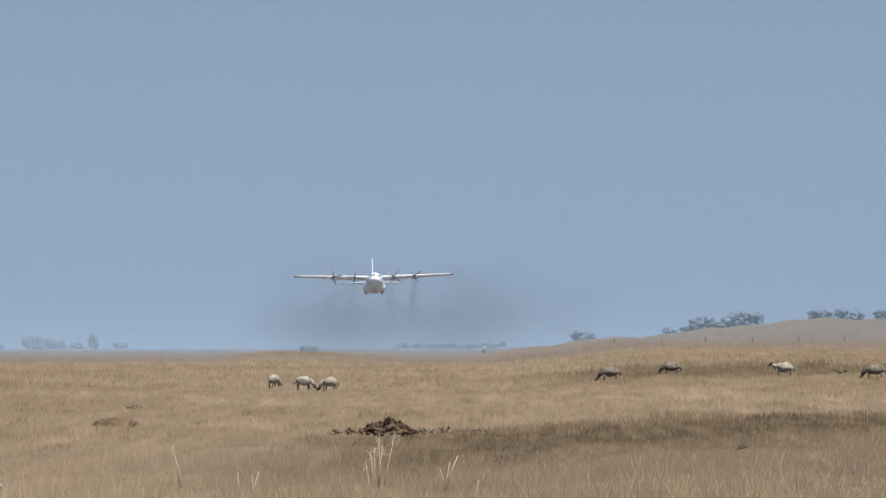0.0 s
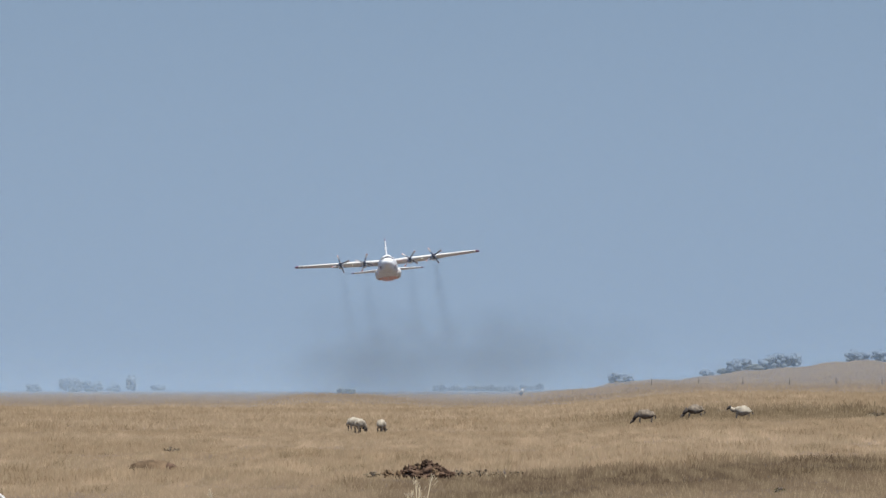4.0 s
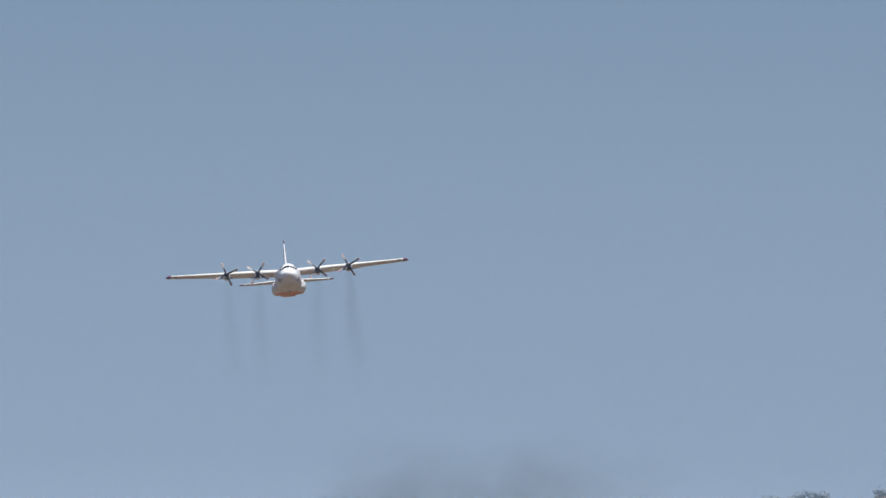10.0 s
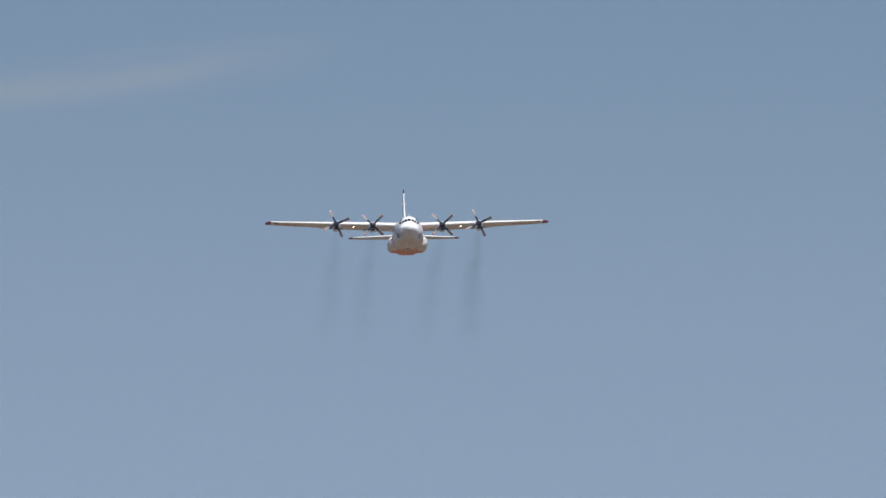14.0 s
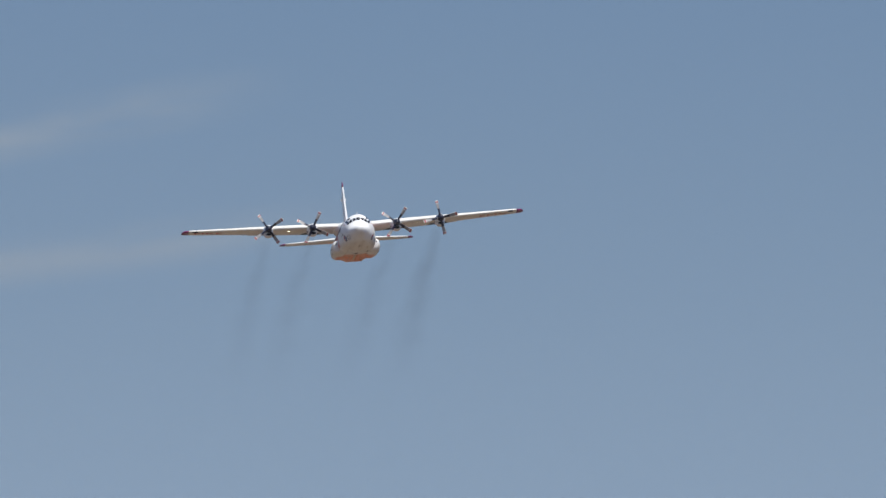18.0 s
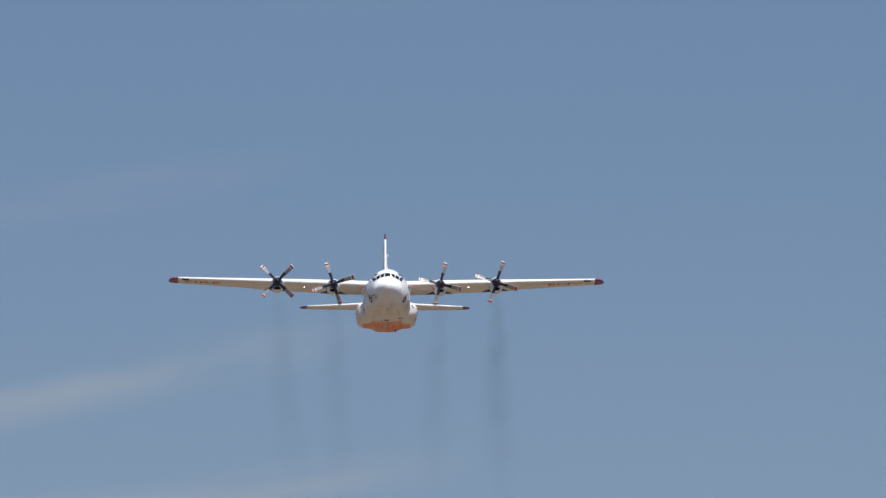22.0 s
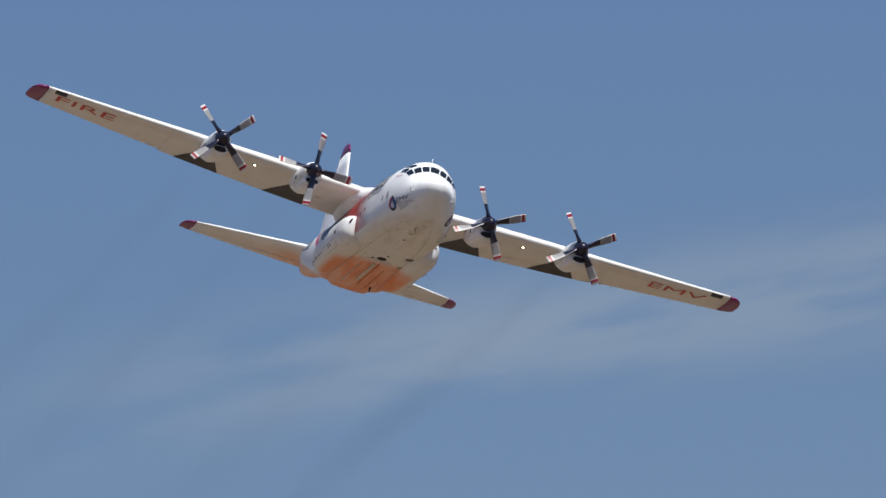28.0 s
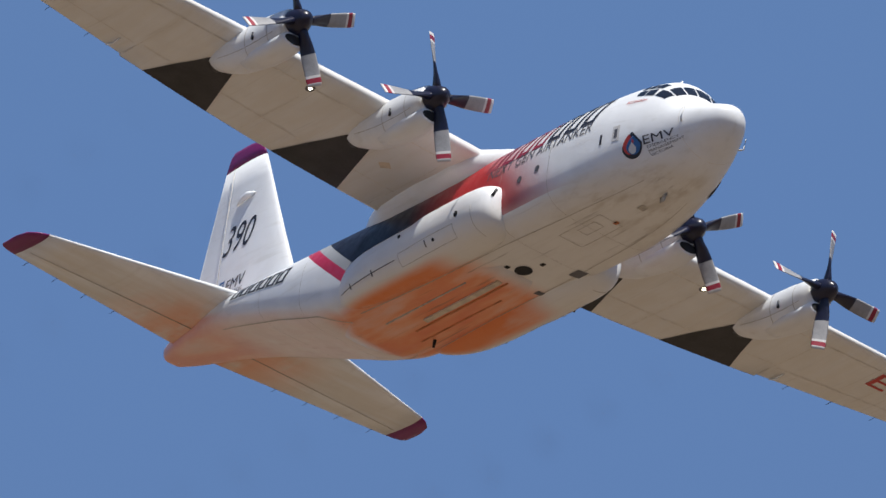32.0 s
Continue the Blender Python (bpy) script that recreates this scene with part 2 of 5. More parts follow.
def ground_material():
    q = Nodes("dry_pasture")
    pos = q.place()
    col, mid = field_color(q, pos)
    fine = q.noise(q.scaled(pos, (3.0, 0.8, 1.0)), 1.0, 5.0, 0.7)
    col = q.mix(q.m("MULTIPLY", q.step(fine, 0.45, 0.7), 0.2), col, (0.131, 0.100, 0.062))
    col = q.mix(1.0, col, (0.86, 0.87, 0.94), "MULTIPLY")
    q.bump(q.m("ADD", fine, q.noise(pos, 9.0, 3.0)), 0.3, 0.15)
    return q.done(col, 0.95, 0.0, 0.1)


def grass_material(name, vary, tone=1.0):
    """Straw-coloured blades, each a little lighter or browner."""
    q = Nodes(name)
    pos = q.place()
    col, mid = field_color(q, pos)
    r = q.island()
    tuft = q.noise(q.scaled(pos, (2.4, 0.07, 0.0), (3, 8, 0)), 1.0, 3.0)
    col = q.mix(q.m("MULTIPLY", q.step(tuft, 0.46, 0.62), 0.55), col, (0.150, 0.117, 0.075))
    pale = q.m("MULTIPLY", q.step(q.noise(q.scaled(pos, (0.8, 0.03, 0.0), (1, 5, 0)), 1.0, 4.0), 0.5, 0.66), 0.6)
    col = q.mix(1.0, col, q.mix(pale, (1.0, 1.0, 1.0), (1.38, 1.38, 1.40)), "MULTIPLY")
    col = q.mix(q.m("MULTIPLY", q.step(r, 0.6, 1.0, False), vary), col, (0.450, 0.369, 0.250))
    col = q.mix(q.m("MULTIPLY", q.step(r, 0.4, 0.0, False), vary), col, (0.106, 0.083, 0.055))
    if tone < 1.0:
        col = q.mix(1.0, col, (tone, tone * 0.97, tone * 0.92), "MULTIPLY")
    return q.done(col, 0.9, 0.0, 0.1)


def smoke_material(name, color, length, strength):
    """Thin drifting exhaust round the -x axis of its object, soft towards the rim and the far end."""
    q = Nodes(name)
    c = q.coords()
    x, y, z = q.split(c)
    s = q.m("MULTIPLY", x, -1.0)
    wy = q.m("ADD", y, q.m("MULTIPLY", q.m("SUBTRACT", q.noise(q.scaled(c, (0.05, 0.0, 0.0)), 1.0, 1.0), 0.5), 1.6))
    rad = q.m("SQRT", q.m("ADD", q.m("MULTIPLY", wy, wy), q.m("MULTIPLY", z, z)))
    rim = q.m("ADD", 0.75, q.m("MULTIPLY", q.m("POWER", q.m("DIVIDE", s, 190.0), 0.75), 3.2))
    k = q.step(q.m("DIVIDE", rad, rim), 1.0, 0.0)
    a = q.m("MULTIPLY", q.step(s, 0.0, length * 0.05), q.step(s, length, length * 0.05))
    n = q.step(q.noise(q.scaled(c, (0.06, 0.5, 0.5)), 1.0, 3.0), 0.3, 0.7)
    return q.done(color, 1.0, 0.0, 0.0, q.m("MULTIPLY", q.m("MULTIPLY", q.m("MULTIPLY", a, k), q.m("ADD", q.m("MULTIPLY", n, 0.8), 0.2)), strength))


def puff_material(name, color, strength):
    q = Nodes(name)
    c = q.coords()
    n = q.step(q.noise(c, 0.05, 2.0), 0.1, 0.9)
    return q.done(color, 1.0, 0.0, 0.0, q.m("MULTIPLY", n, strength))


def haze_material():
    """Pale blue colour standing in for hazy air; denser near the ground, gone at 170 m."""
    q = Nodes("heat_haze")
    z = q.split(q.place())[2]
    low = q.m("MULTIPLY", q.m("POWER", q.step(z, 26.0, 0.0, False), 2.5), 0.075)
    return q.done((0.54, 0.71, 0.88), 1.0, 0.0, 0.0, q.m("ADD", low, q.m("MULTIPLY", q.step(z, 170.0, 20.0), 0.016)))


def foliage(name, color):
    """Thin leaves that let part of the light through."""
    q = Nodes(name)
    c = q.coords()
    col = q.mix(q.step(q.noise(c, 0.5), 0.3, 0.7), tuple(0.88 * x for x in color), color)
    mat = q.done(col, 0.9, 0.0, 0.1)
    thin = q.n.new("ShaderNodeBsdfTranslucent")
    q.put(thin.inputs["Color"], col)
    both = q.n.new("ShaderNodeMixShader")
    both.inputs[0].default_value = 0.5
    q.l.new(q.bsdf.outputs[0], both.inputs[1])
    q.l.new(thin.outputs[0], both.inputs[2])
    q.l.new(both.outputs[0], q.n["Material Output"].inputs["Surface"])
    return mat


def glow(name, color, strength):
    q = Nodes(name)
    q.bsdf.inputs["Emission Color"].default_value = (*color, 1)
    q.bsdf.inputs["Emission Strength"].default_value = strength
    return q.done(color, 0.3)


M = {
    "body": paint_white("body_paint", "body"), "white": paint_white("white_paint", "plain"), "tail": paint_white("tail_paint", "tail"), "pod": paint_white("pod_paint", "pod"), "wing": paint_white("wing_paint", "wing"),
    "magenta": plain("crimson_tip_paint", (0.18, 0.007, 0.105), 0.4, var=0.1),
    "red": plain("red_lettering", (0.50, 0.045, 0.035), 0.5, var=0.08),
    "black": plain("soot_black_panel", (0.028, 0.026, 0.028), 0.6, var=0.3, scale=1.2),
    "ink": plain("dark_lettering", (0.02, 0.022, 0.035), 0.5, var=0.1),
    "grey_ink": plain("grey_lettering", (0.10, 0.10, 0.115), 0.5, var=0.1),
    "line": plain("panel_joint", (0.46, 0.43, 0.38), 0.8, var=0.25, scale=6.0),
    "seam": plain("faint_joint", (0.74, 0.71, 0.65), 0.8, var=0.15, scale=6.0),
    "prop": plain("dark_blade_paint", (0.010, 0.011, 0.032), 0.3, var=0.2),
    "blade": plain("grey_blade_paint", (0.30, 0.30, 0.31), 0.4, var=0.12),
    "tipwhite": plain("white_band_paint", (0.62, 0.61, 0.60), 0.4, var=0.05),
    "tipred": plain("red_band_paint", (0.28, 0.015, 0.035), 0.4, var=0.05),
    "metal": plain("exhaust_metal", (0.20, 0.18, 0.16), 0.4, 0.8),
    # near-black colour; on openings it stands in for the shade inside
    "dark": plain("dark_opening", (0.012, 0.012, 0.014), 0.8, var=0.2),
    "tyre": plain("tyre_rubber", (0.02, 0.02, 0.02), 0.85),
    "blue": plain("blue_emblem", (0.03, 0.13, 0.34), 0.5, var=0.05),
    "cream": plain("cream_dusty_panel", (0.62, 0.52, 0.40), 0.6, var=0.15),
    "rust": plain("rust_stained_panel", (0.55, 0.20, 0.08), 0.7, var=0.25),
    "lamp": glow("landing_lamp", (1.0, 0.88, 0.62), 8.0),
    "wool": plain("dusty_wool", (0.42, 0.375, 0.30), 0.95, spec=0.1, var=0.22, scale=7.0),
    "wool_dark": plain("brown_wool", (0.25, 0.21, 0.165), 0.95, spec=0.1, var=0.3, scale=6.0),
    "face": plain("dark_sheep_face", (0.06, 0.05, 0.045), 0.8),
    "earth": plain("dug_earth", (0.135, 0.088, 0.062), 0.95, spec=0.1, var=0.45, scale=3.0),
    "clay": plain("pale_clay", (0.171, 0.120, 0.076), 0.95, spec=0.1, var=0.3, scale=2.5),
    "shrub": plain("grey_green_shrub", (0.26, 0.215, 0.145), 0.9, spec=0.1, var=0.4, scale=5.0),
    "weed": plain("green_weed", (0.07, 0.085, 0.03), 0.8, spec=0.2, var=0.3),
    "stalk": plain("bleached_stalk", (0.66, 0.57, 0.41), 0.8, spec=0.15, var=0.15, scale=5.0),
    "post": plain("weathered_post", (0.16, 0.125, 0.095), 0.9, var=0.3, scale=4.0),
    "pole": plain("white_pole_paint", (0.50, 0.50, 0.49), 0.5, var=0.2, scale=5.0),
    # leaf colours lightened blue-grey: distance haze is painted into them
    "leaf": foliage("hazed_gum_foliage", (0.366, 0.451, 0.549)),
    "olive": foliage("hazed_olive_foliage", (0.317, 0.354, 0.354)),
    "bark": plain("gum_bark", (0.16, 0.13, 0.11), 0.9, var=0.3),
    "ground": ground_material(), "grass": grass_material("dry_grass", 0.18), "tall_grass": grass_material("tall_dry_grass", 0.5), "tussock": grass_material("tussock_grass", 0.25, 0.78),
    "smoke": smoke_material("engine_smoke", (0.05, 0.045, 0.04), 165.0, 0.040),
    "smoke_thick": smoke_material("engine_smoke_thick", (0.05, 0.045, 0.04), 165.0, 0.075),
    "haze": haze_material(),
    "puff": puff_material("lingering_smoke", (0.08, 0.07, 0.06), 0.012),
}
q_glass = Nodes("cockpit_glass")
M["glass"] = q_glass.done((0.012, 0.016, 0.028), 0.08, 0.0, 0.6)


# ---- mesh helpers ----
def part(name, bm, material, parent=None, label="", smooth=True):
    """Links a bmesh as one mesh object under a thing or part."""
    me = bpy.data.meshes.new(name)
    bm.to_mesh(me)
    bm.free()
    for mt in (material if isinstance(material, (list, tuple)) else [material]):
        me.materials.append(M[mt])
    if smooth:
        me.shade_smooth()
    ob = new(name, me)
    if parent:
        ob.parent = parent
    if label:
        tagged(ob, label)
    return ob


def empty(name, x=0, y=0, z=0, rz=0):
    ob = new(name)
    ob.matrix_basis = pose(x, y, z, 0, 0, rz)
    return ob


def loft(rings, close=True, caps=True, mats=None):
    """A skin over rings of equal length; mats(i, j) gives a slot."""
    bm = bmesh.new()
    vs = [[bm.verts.new(p) for p in r] for r in rings]
    n = len(rings[0])
    for i in range(len(rings) - 1):
        for j in range(n if close else n - 1):
            k = (j + 1) % n
            f = bm.faces.new((vs[i][j], vs[i][k], vs[i + 1][k], vs[i + 1][j]))
            if mats:
                f.material_index = mats(i, j)
    if caps and close:
        bm.faces.new(vs[0])
        f = bm.faces.new(vs[-1])
        if mats:
            f.material_index = mats(len(rings) - 2, 0)
    bmesh.ops.recalc_face_normals(bm, faces=bm.faces)
    return bm


def tube(points, radii, n=8):
    """A round rod along points."""
    rings = []
    for i, p in enumerate(points):
        a, b = Vector(points[max(i - 1, 0)]), Vector(points[min(i + 1, len(points) - 1)])
        d = (b - a).normalized()
        s = d.cross(Vector((0, 0, 1)) if abs(d.z) < 0.9 else Vector((1, 0, 0))).normalized()
        u = s.cross(d)
        rings.append([Vector(p) + (s * math.cos(2 * math.pi * j / n) + u * math.sin(2 * math.pi * j / n)) * radii[i] for j in range(n)])
    return loft(rings)


def blob(rx, ry, rz, rough=0.12, freq=1.5, sub=3, seed=0.0, center=(0, 0, 0), flat=None):
    """A lumpy rounded mass."""
    bm = bmesh.new()
    bmesh.ops.create_icosphere(bm, subdivisions=sub, radius=1.0)
    for v in bm.verts:
        k = 1 + rough * (noise.noise(v.co * freq + Vector((seed, seed * 1.7, 3.1))) * 2 + noise.noise(v.co * freq * 3.3 + Vector((seed, 9, seed))))
        p = Vector((v.co.x * rx * k, v.co.y * ry * k, v.co.z * rz * k))
        if flat is not None and p.z < flat:
            p.z = flat + (p.z - flat) * 0.15
        v.co = p + Vector(center)
    return bm


def join(bms):
    """Several bmeshes in one."""
    out = bmesh.new()
    for b in bms:
        me = bpy.data.meshes.new("tmp")
        b.to_mesh(me)
        b.free()
        out.from_mesh(me)
        bpy.data.meshes.remove(me)
    return out


def box(x0, x1, y0, y1, z0, z1, bevel=0.0):
    bm = bmesh.new()
    bmesh.ops.create_cube(bm, size=1.0, matrix=Matrix.Translation(((x0 + x1) / 2, (y0 + y1) / 2, (z0 + z1) / 2)) @ Matrix.Diagonal((x1 - x0, y1 - y0, z1 - z0, 1)))
    if bevel:
        bmesh.ops.bevel(bm, geom=list(bm.edges), offset=bevel, segments=2, affect="EDGES")
    return bm

# ---- land ----
PX = 784 / math.tan(radians(3.0))    # units of bearing per radian


def smooth(v, lo, hi):
    k = np.clip((v - lo) / (hi - lo), 0, 1)
    return k * k * (3 - 2 * k)


def height(x, y):
    """The lie of the land: flat, rising gently to a low ridge on the right."""
    x, y = np.asarray(x, float), np.asarray(y, float)
    r, a = np.hypot(x, y), np.arctan2(x, y) * PX
    side = smooth(a, 24000, 9000)
    right = smooth(a, 60, 420) * side
    h = right * (0.0017 * np.minimum(r, 900))
    crest = (1.2 + 1.1 * smooth(a, 130, 320)) * smooth(a, 40, 170) * side
    h = h + (np.maximum(crest, h) - h) * smooth(r, 880, 1200)
    far = (3.0 * smooth(a, 60, 300) + 2.2 * smooth(a, 170, 500) + 3.8 * smooth(a, 350, 700) + 0.25 * np.sin(a * 0.031) + 0.15 * np.sin(a * 0.083 + 1)) * smooth(a, 40, 140) * side
    h = h + (np.maximum(far, h) - h) * smooth(r, 1300, 2350) * (1 - 0.5 * smooth(r, 2600, 4000))
    knoll = 0.9 * smooth(a, -420, -290) * smooth(a, -60, -230) * smooth(r, 700, 1000) * smooth(r, 1500, 1150)
    roll = 0.10 * np.sin(x * 0.11 + 1.3 + 0.02 * y) * np.sin(y * 0.031 + 0.5) + 0.05 * np.sin(x * 0.43 + y * 0.07) * np.sin(y * 0.12 + 2.0)
    return h + knoll + roll * smooth(r, 30, 90) * smooth(r, 1500, 600)


def land():
    az = np.concatenate([np.linspace(-180, -8, 60)[:-1], np.linspace(-8, 8, 161), np.linspace(8, 180, 60)[1:-1]])
    rad = np.concatenate([[0.5], np.geomspace(4, 85, 12), np.linspace(88, 420, 130), np.geomspace(426, 4960, 110)])
    A, R = np.meshgrid(np.radians(az), rad)
    x, y = R * np.sin(A), R * np.cos(A)
    co = np.stack([x, y, height(x, y)], -1).reshape(-1, 3)
    n, m = A.shape
    i, j = np.meshgrid(np.arange(n - 1), np.arange(m), indexing="ij")
    k = (j + 1) % m
    faces = np.stack([i * m + j, i * m + k, (i + 1) * m + k, (i + 1) * m + j], -1).reshape(-1, 4)
    middle = len(co)
    fan = [[j, (j + 1) % m, middle] for j in range(m)]
    me = bpy.data.meshes.new("ground")
    me.from_pydata(co.tolist() + [[0.0, 0.0, 0.0]], [], faces[:, ::-1].tolist() + fan)
    me.materials.append(M["ground"])
    me.shade_smooth()
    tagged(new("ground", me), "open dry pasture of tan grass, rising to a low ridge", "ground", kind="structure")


land()


def grass(name, r0, r1, density, blades, tall, wide, label, spread=0.1, seed=3, half=0.078, uneven=0.4, mat="grass"):
    """Tufts of dry blades, one triangle a blade, lit as a soft mat."""
    rng = np.random.default_rng(seed)
    n = int((r1 * r1 - r0 * r0) * half * density)
    r = np.sqrt(rng.uniform(r0 * r0, r1 * r1, n))
    a = rng.uniform(-half, half, n)
    x, y = r * np.sin(a), r * np.cos(a)
    clump = 0.5 + 0.5 * np.sin(x * 2.3 + 2 * np.sin(y * 0.07)) * np.sin(y * 0.11 + 1.9 * np.sin(x * 0.83))
    keep = rng.uniform(0, 1, n) < 0.7 + 0.3 * clump
    x, y, clump = x[keep], y[keep], clump[keep]
    patch = np.sin(x * 0.31 + 1.9 * np.sin(y * 0.11 + 1)) * np.sin(y * 0.17 + 1.3 * np.sin(x * 0.23))
    short = np.clip(1 + uneven * 0.9 * patch, 0.3, 2)
    x, y, s = (np.repeat(v, blades) for v in (x, y, (1 - 0.4 * uneven + uneven * clump) * short))
    n = len(x)
    x, y = x + rng.normal(0, spread, n), y + rng.normal(0, spread, n)
    z = height(x, y) - 0.02
    h = tall * s * rng.uniform(0.45, 1.25, n)
    w = wide * rng.uniform(0.5, 1.3, n)
    t = rng.uniform(-0.9, 0.9, n)
    dx, dy = w * np.cos(t), w * np.sin(t)
    lx = rng.normal(0, 0.3, n) * h
    ly = np.abs(rng.normal(0, 0.3, n)) * h + np.tan(t) * lx - 0.05 * h
    co = np.empty((n, 3, 3))
    co[:, 0] = np.stack([x - dx, y - dy, z], 1)
    co[:, 1] = np.stack([x + dx, y + dy, z], 1)
    co[:, 2] = np.stack([x + lx, y + ly, z + h], 1)
    me = bpy.data.meshes.new(name)
    me.vertices.add(3 * n)
    me.vertices.foreach_set("co", co.ravel())
    me.loops.add(3 * n)
    me.loops.foreach_set("vertex_index", np.arange(3 * n, dtype=np.int32))
    me.polygons.add(n)
    me.polygons.foreach_set("loop_start", np.arange(0, 3 * n, 3, dtype=np.int32))
    me.materials.append(M[mat])
    me.update(calc_edges=True)
    me.validate()
    up = np.stack([rng.normal(0, 0.22, n), -rng.uniform(0.12, 0.55, n), np.ones(n)], 1)
    up /= np.linalg.norm(up, axis=1)[:, None]
    me.normals_split_custom_set(np.repeat(up, 3, 0).tolist())
    return tagged(new(name, me), label, "grass", kind="stuff")


grass("near_grass", 84, 106, 80, 6, 0.17, 0.009, "tall pale dry grass with fine upright blades", 0.09, 3, uneven=0.75, mat="tall_grass")
grass("seed_stalks", 86, 110, 1.6, 3, 0.40, 0.006, "loose bleached seed stalks over the tall grass", 0.12, 13, uneven=0.9, mat="tall_grass")
grass("low_grass", 106, 175, 12.0, 6, 0.12, 0.016, "short pale grass beyond the tall fringe", 0.12, 8, uneven=0.6)
grass("field_grass", 175, 390, 4.5, 6, 0.15, 0.026, "short tan pasture grass in loose tussocks", 0.13, 4, uneven=0.6)
grass("tussocks", 150, 420, 0.10, 40, 0.15, 0.032, "darker low tussocks in the dry pasture", 0.26, 23, uneven=0.7, mat="tussock")
grass("far_tussocks", 400, 980, 0.03, 34, 0.24, 0.065, "darker tussocks in the distant pasture", 0.55, 24, uneven=0.7, mat="tussock")
grass("far_grass", 390, 960, 0.6, 6, 0.24, 0.065, "distant dry grass tussocks across the paddock", 0.35, 5, uneven=0.6)
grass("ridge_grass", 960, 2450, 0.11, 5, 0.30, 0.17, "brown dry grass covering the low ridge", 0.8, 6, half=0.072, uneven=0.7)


def at_bearing(a, r):
    """The place at bearing a and distance r, on the ground."""
    x, y = r * math.sin(a / PX), r * math.cos(a / PX)
    return x, y, float(height(x, y))


# ---- things in the field ----
def clod_heap():
    x, y, z = at_bearing(-98, 184)
    base = empty("earth_heap", x, y, z)
    rng = random.Random(5)
    part("core", blob(0.60, 0.5, 0.24, 0.4, 2.6, 4, 2.0, (0, 0, 0.04), 0.0), "earth", base)
    spots = [(-1.25, 0.05, 0.16), (-0.62, 0.1, 0.22), (-0.4, -0.1, 0.26), (-0.15, 0.1, 0.30), (0.08, -0.05, 0.42), (0.22, 0.1, 0.36), (0.02, 0.15, 0.50), (0.4, 0.0, 0.26), (0.62, -0.05, 0.18), (-0.9, 0.1, 0.1), (0.8, 0.1, 0.12), (-0.3, -0.2, 0.14), (0.3, -0.25, 0.12), (-0.05, -0.3, 0.10), (0.5, -0.2, 0.10), (0.15, -0.15, 0.26), (-0.5, -0.2, 0.08)]
    for i, (cx, cy, cz) in enumerate(spots):
        s = rng.uniform(0.09, 0.17)
        part("clod", blob(s * 1.4, s, s * 0.9, 0.5, 2.6, 3, i * 3.3, (cx, cy, cz - 0.05)), "earth" if i % 3 else "clay", base, smooth=False)
    base.scale = (0.64, 0.70, 0.80)
    tagged(base, "heap of freshly dug red-brown earth clods in the grass", "earth heap")


def burrow_mound():
    x, y, z = at_bearing(-583, 202)
    base = empty("earth_mound", x, y, z)
    part("mound", blob(0.68, 0.5, 0.32, 0.14, 1.4, 3, 7.0, (0, 0, 0.04), 0.0), "clay", base)
    part("hollow", blob(0.16, 0.12, 0.17, 0.3, 2.0, 2, 1.0, (0.48, -0.30, 0.14)), "earth", base, "dark crumbled burrow mouth")
    tagged(base, "low mound of pale bare clay beside a burrow", "mound")


def shrub(a, r, s, kind, label, seed, count=60):
    """A low plant: thin stems and many small leaves."""
    x, y, z = at_bearing(a, r)
    base = empty("low_shrub", x, y, z)
    rng = random.Random(seed)
    stems = [tube([(0, 0, 0), (math.cos(k) * s * 0.4, math.sin(k) * s * 0.3, s * rng.uniform(0.4, 0.8))], [0.012, 0.005], 5) for k in [rng.uniform(0, 6.28) for _ in range(7)]]
    part("stems", join(stems), "bark", base)
    bm = bmesh.new()
    for _ in range(count):
        k, q, e = rng.uniform(0, 6.28), rng.uniform(0, 1) ** 0.6, rng.uniform(0.1, 1)
        c = Vector((math.cos(k) * q * s, math.sin(k) * q * s * 0.7, s * 0.65 * e * (1.1 - 0.5 * q)))
        d = Vector((rng.uniform(-1, 1), rng.uniform(-1, 1), rng.uniform(-0.4, 1))) * s * 0.16
        e2 = Vector((rng.uniform(-1, 1), rng.uniform(-1, 1), rng.uniform(-1, 1))) * s * 0.1
        bm.faces.new([bm.verts.new(c - d), bm.verts.new(c + e2), bm.verts.new(c + d), bm.verts.new(c - e2)])
    part("foliage", bm, kind, base, smooth=False)
    tagged(base, label, "shrub", "low shrubs in the paddock")


def stalk_clump(name, a, r, stems, label, seed):
    x, y, z = at_bearing(a, r)
    base = empty(name, x, y, z)
    rng = random.Random(seed)
    for bx, tx, h in stems:
        mid = (bx + (tx - bx) * 0.45 + rng.uniform(-0.02, 0.02), rng.uniform(-0.03, 0.03), h * 0.55)
        part("stalk", tube([(bx, 0, -0.02), mid, (tx, rng.uniform(-0.05, 0.05), h)], [0.008, 0.006, 0.003], 6), "stalk", base)
        if h > 0.5:
            bm = bmesh.new()
            for _ in range(16):
                c = Vector((tx + rng.gauss(0, 0.022), rng.gauss(0, 0.02), h - rng.uniform(0, 0.16)))
                d = Vector((rng.uniform(-0.02, 0.03), 0, rng.uniform(0.012, 0.035)))
                bm.faces.new([bm.verts.new(c), bm.verts.new(c + d + Vector((0.01, 0, 0))), bm.verts.new(c + d * 1.5)])
            tagged(part("seed_head", bm, "stalk", base, smooth=False), kind="stuff")
    tagged(base, label, "weed stalks", "dry weed stalks")


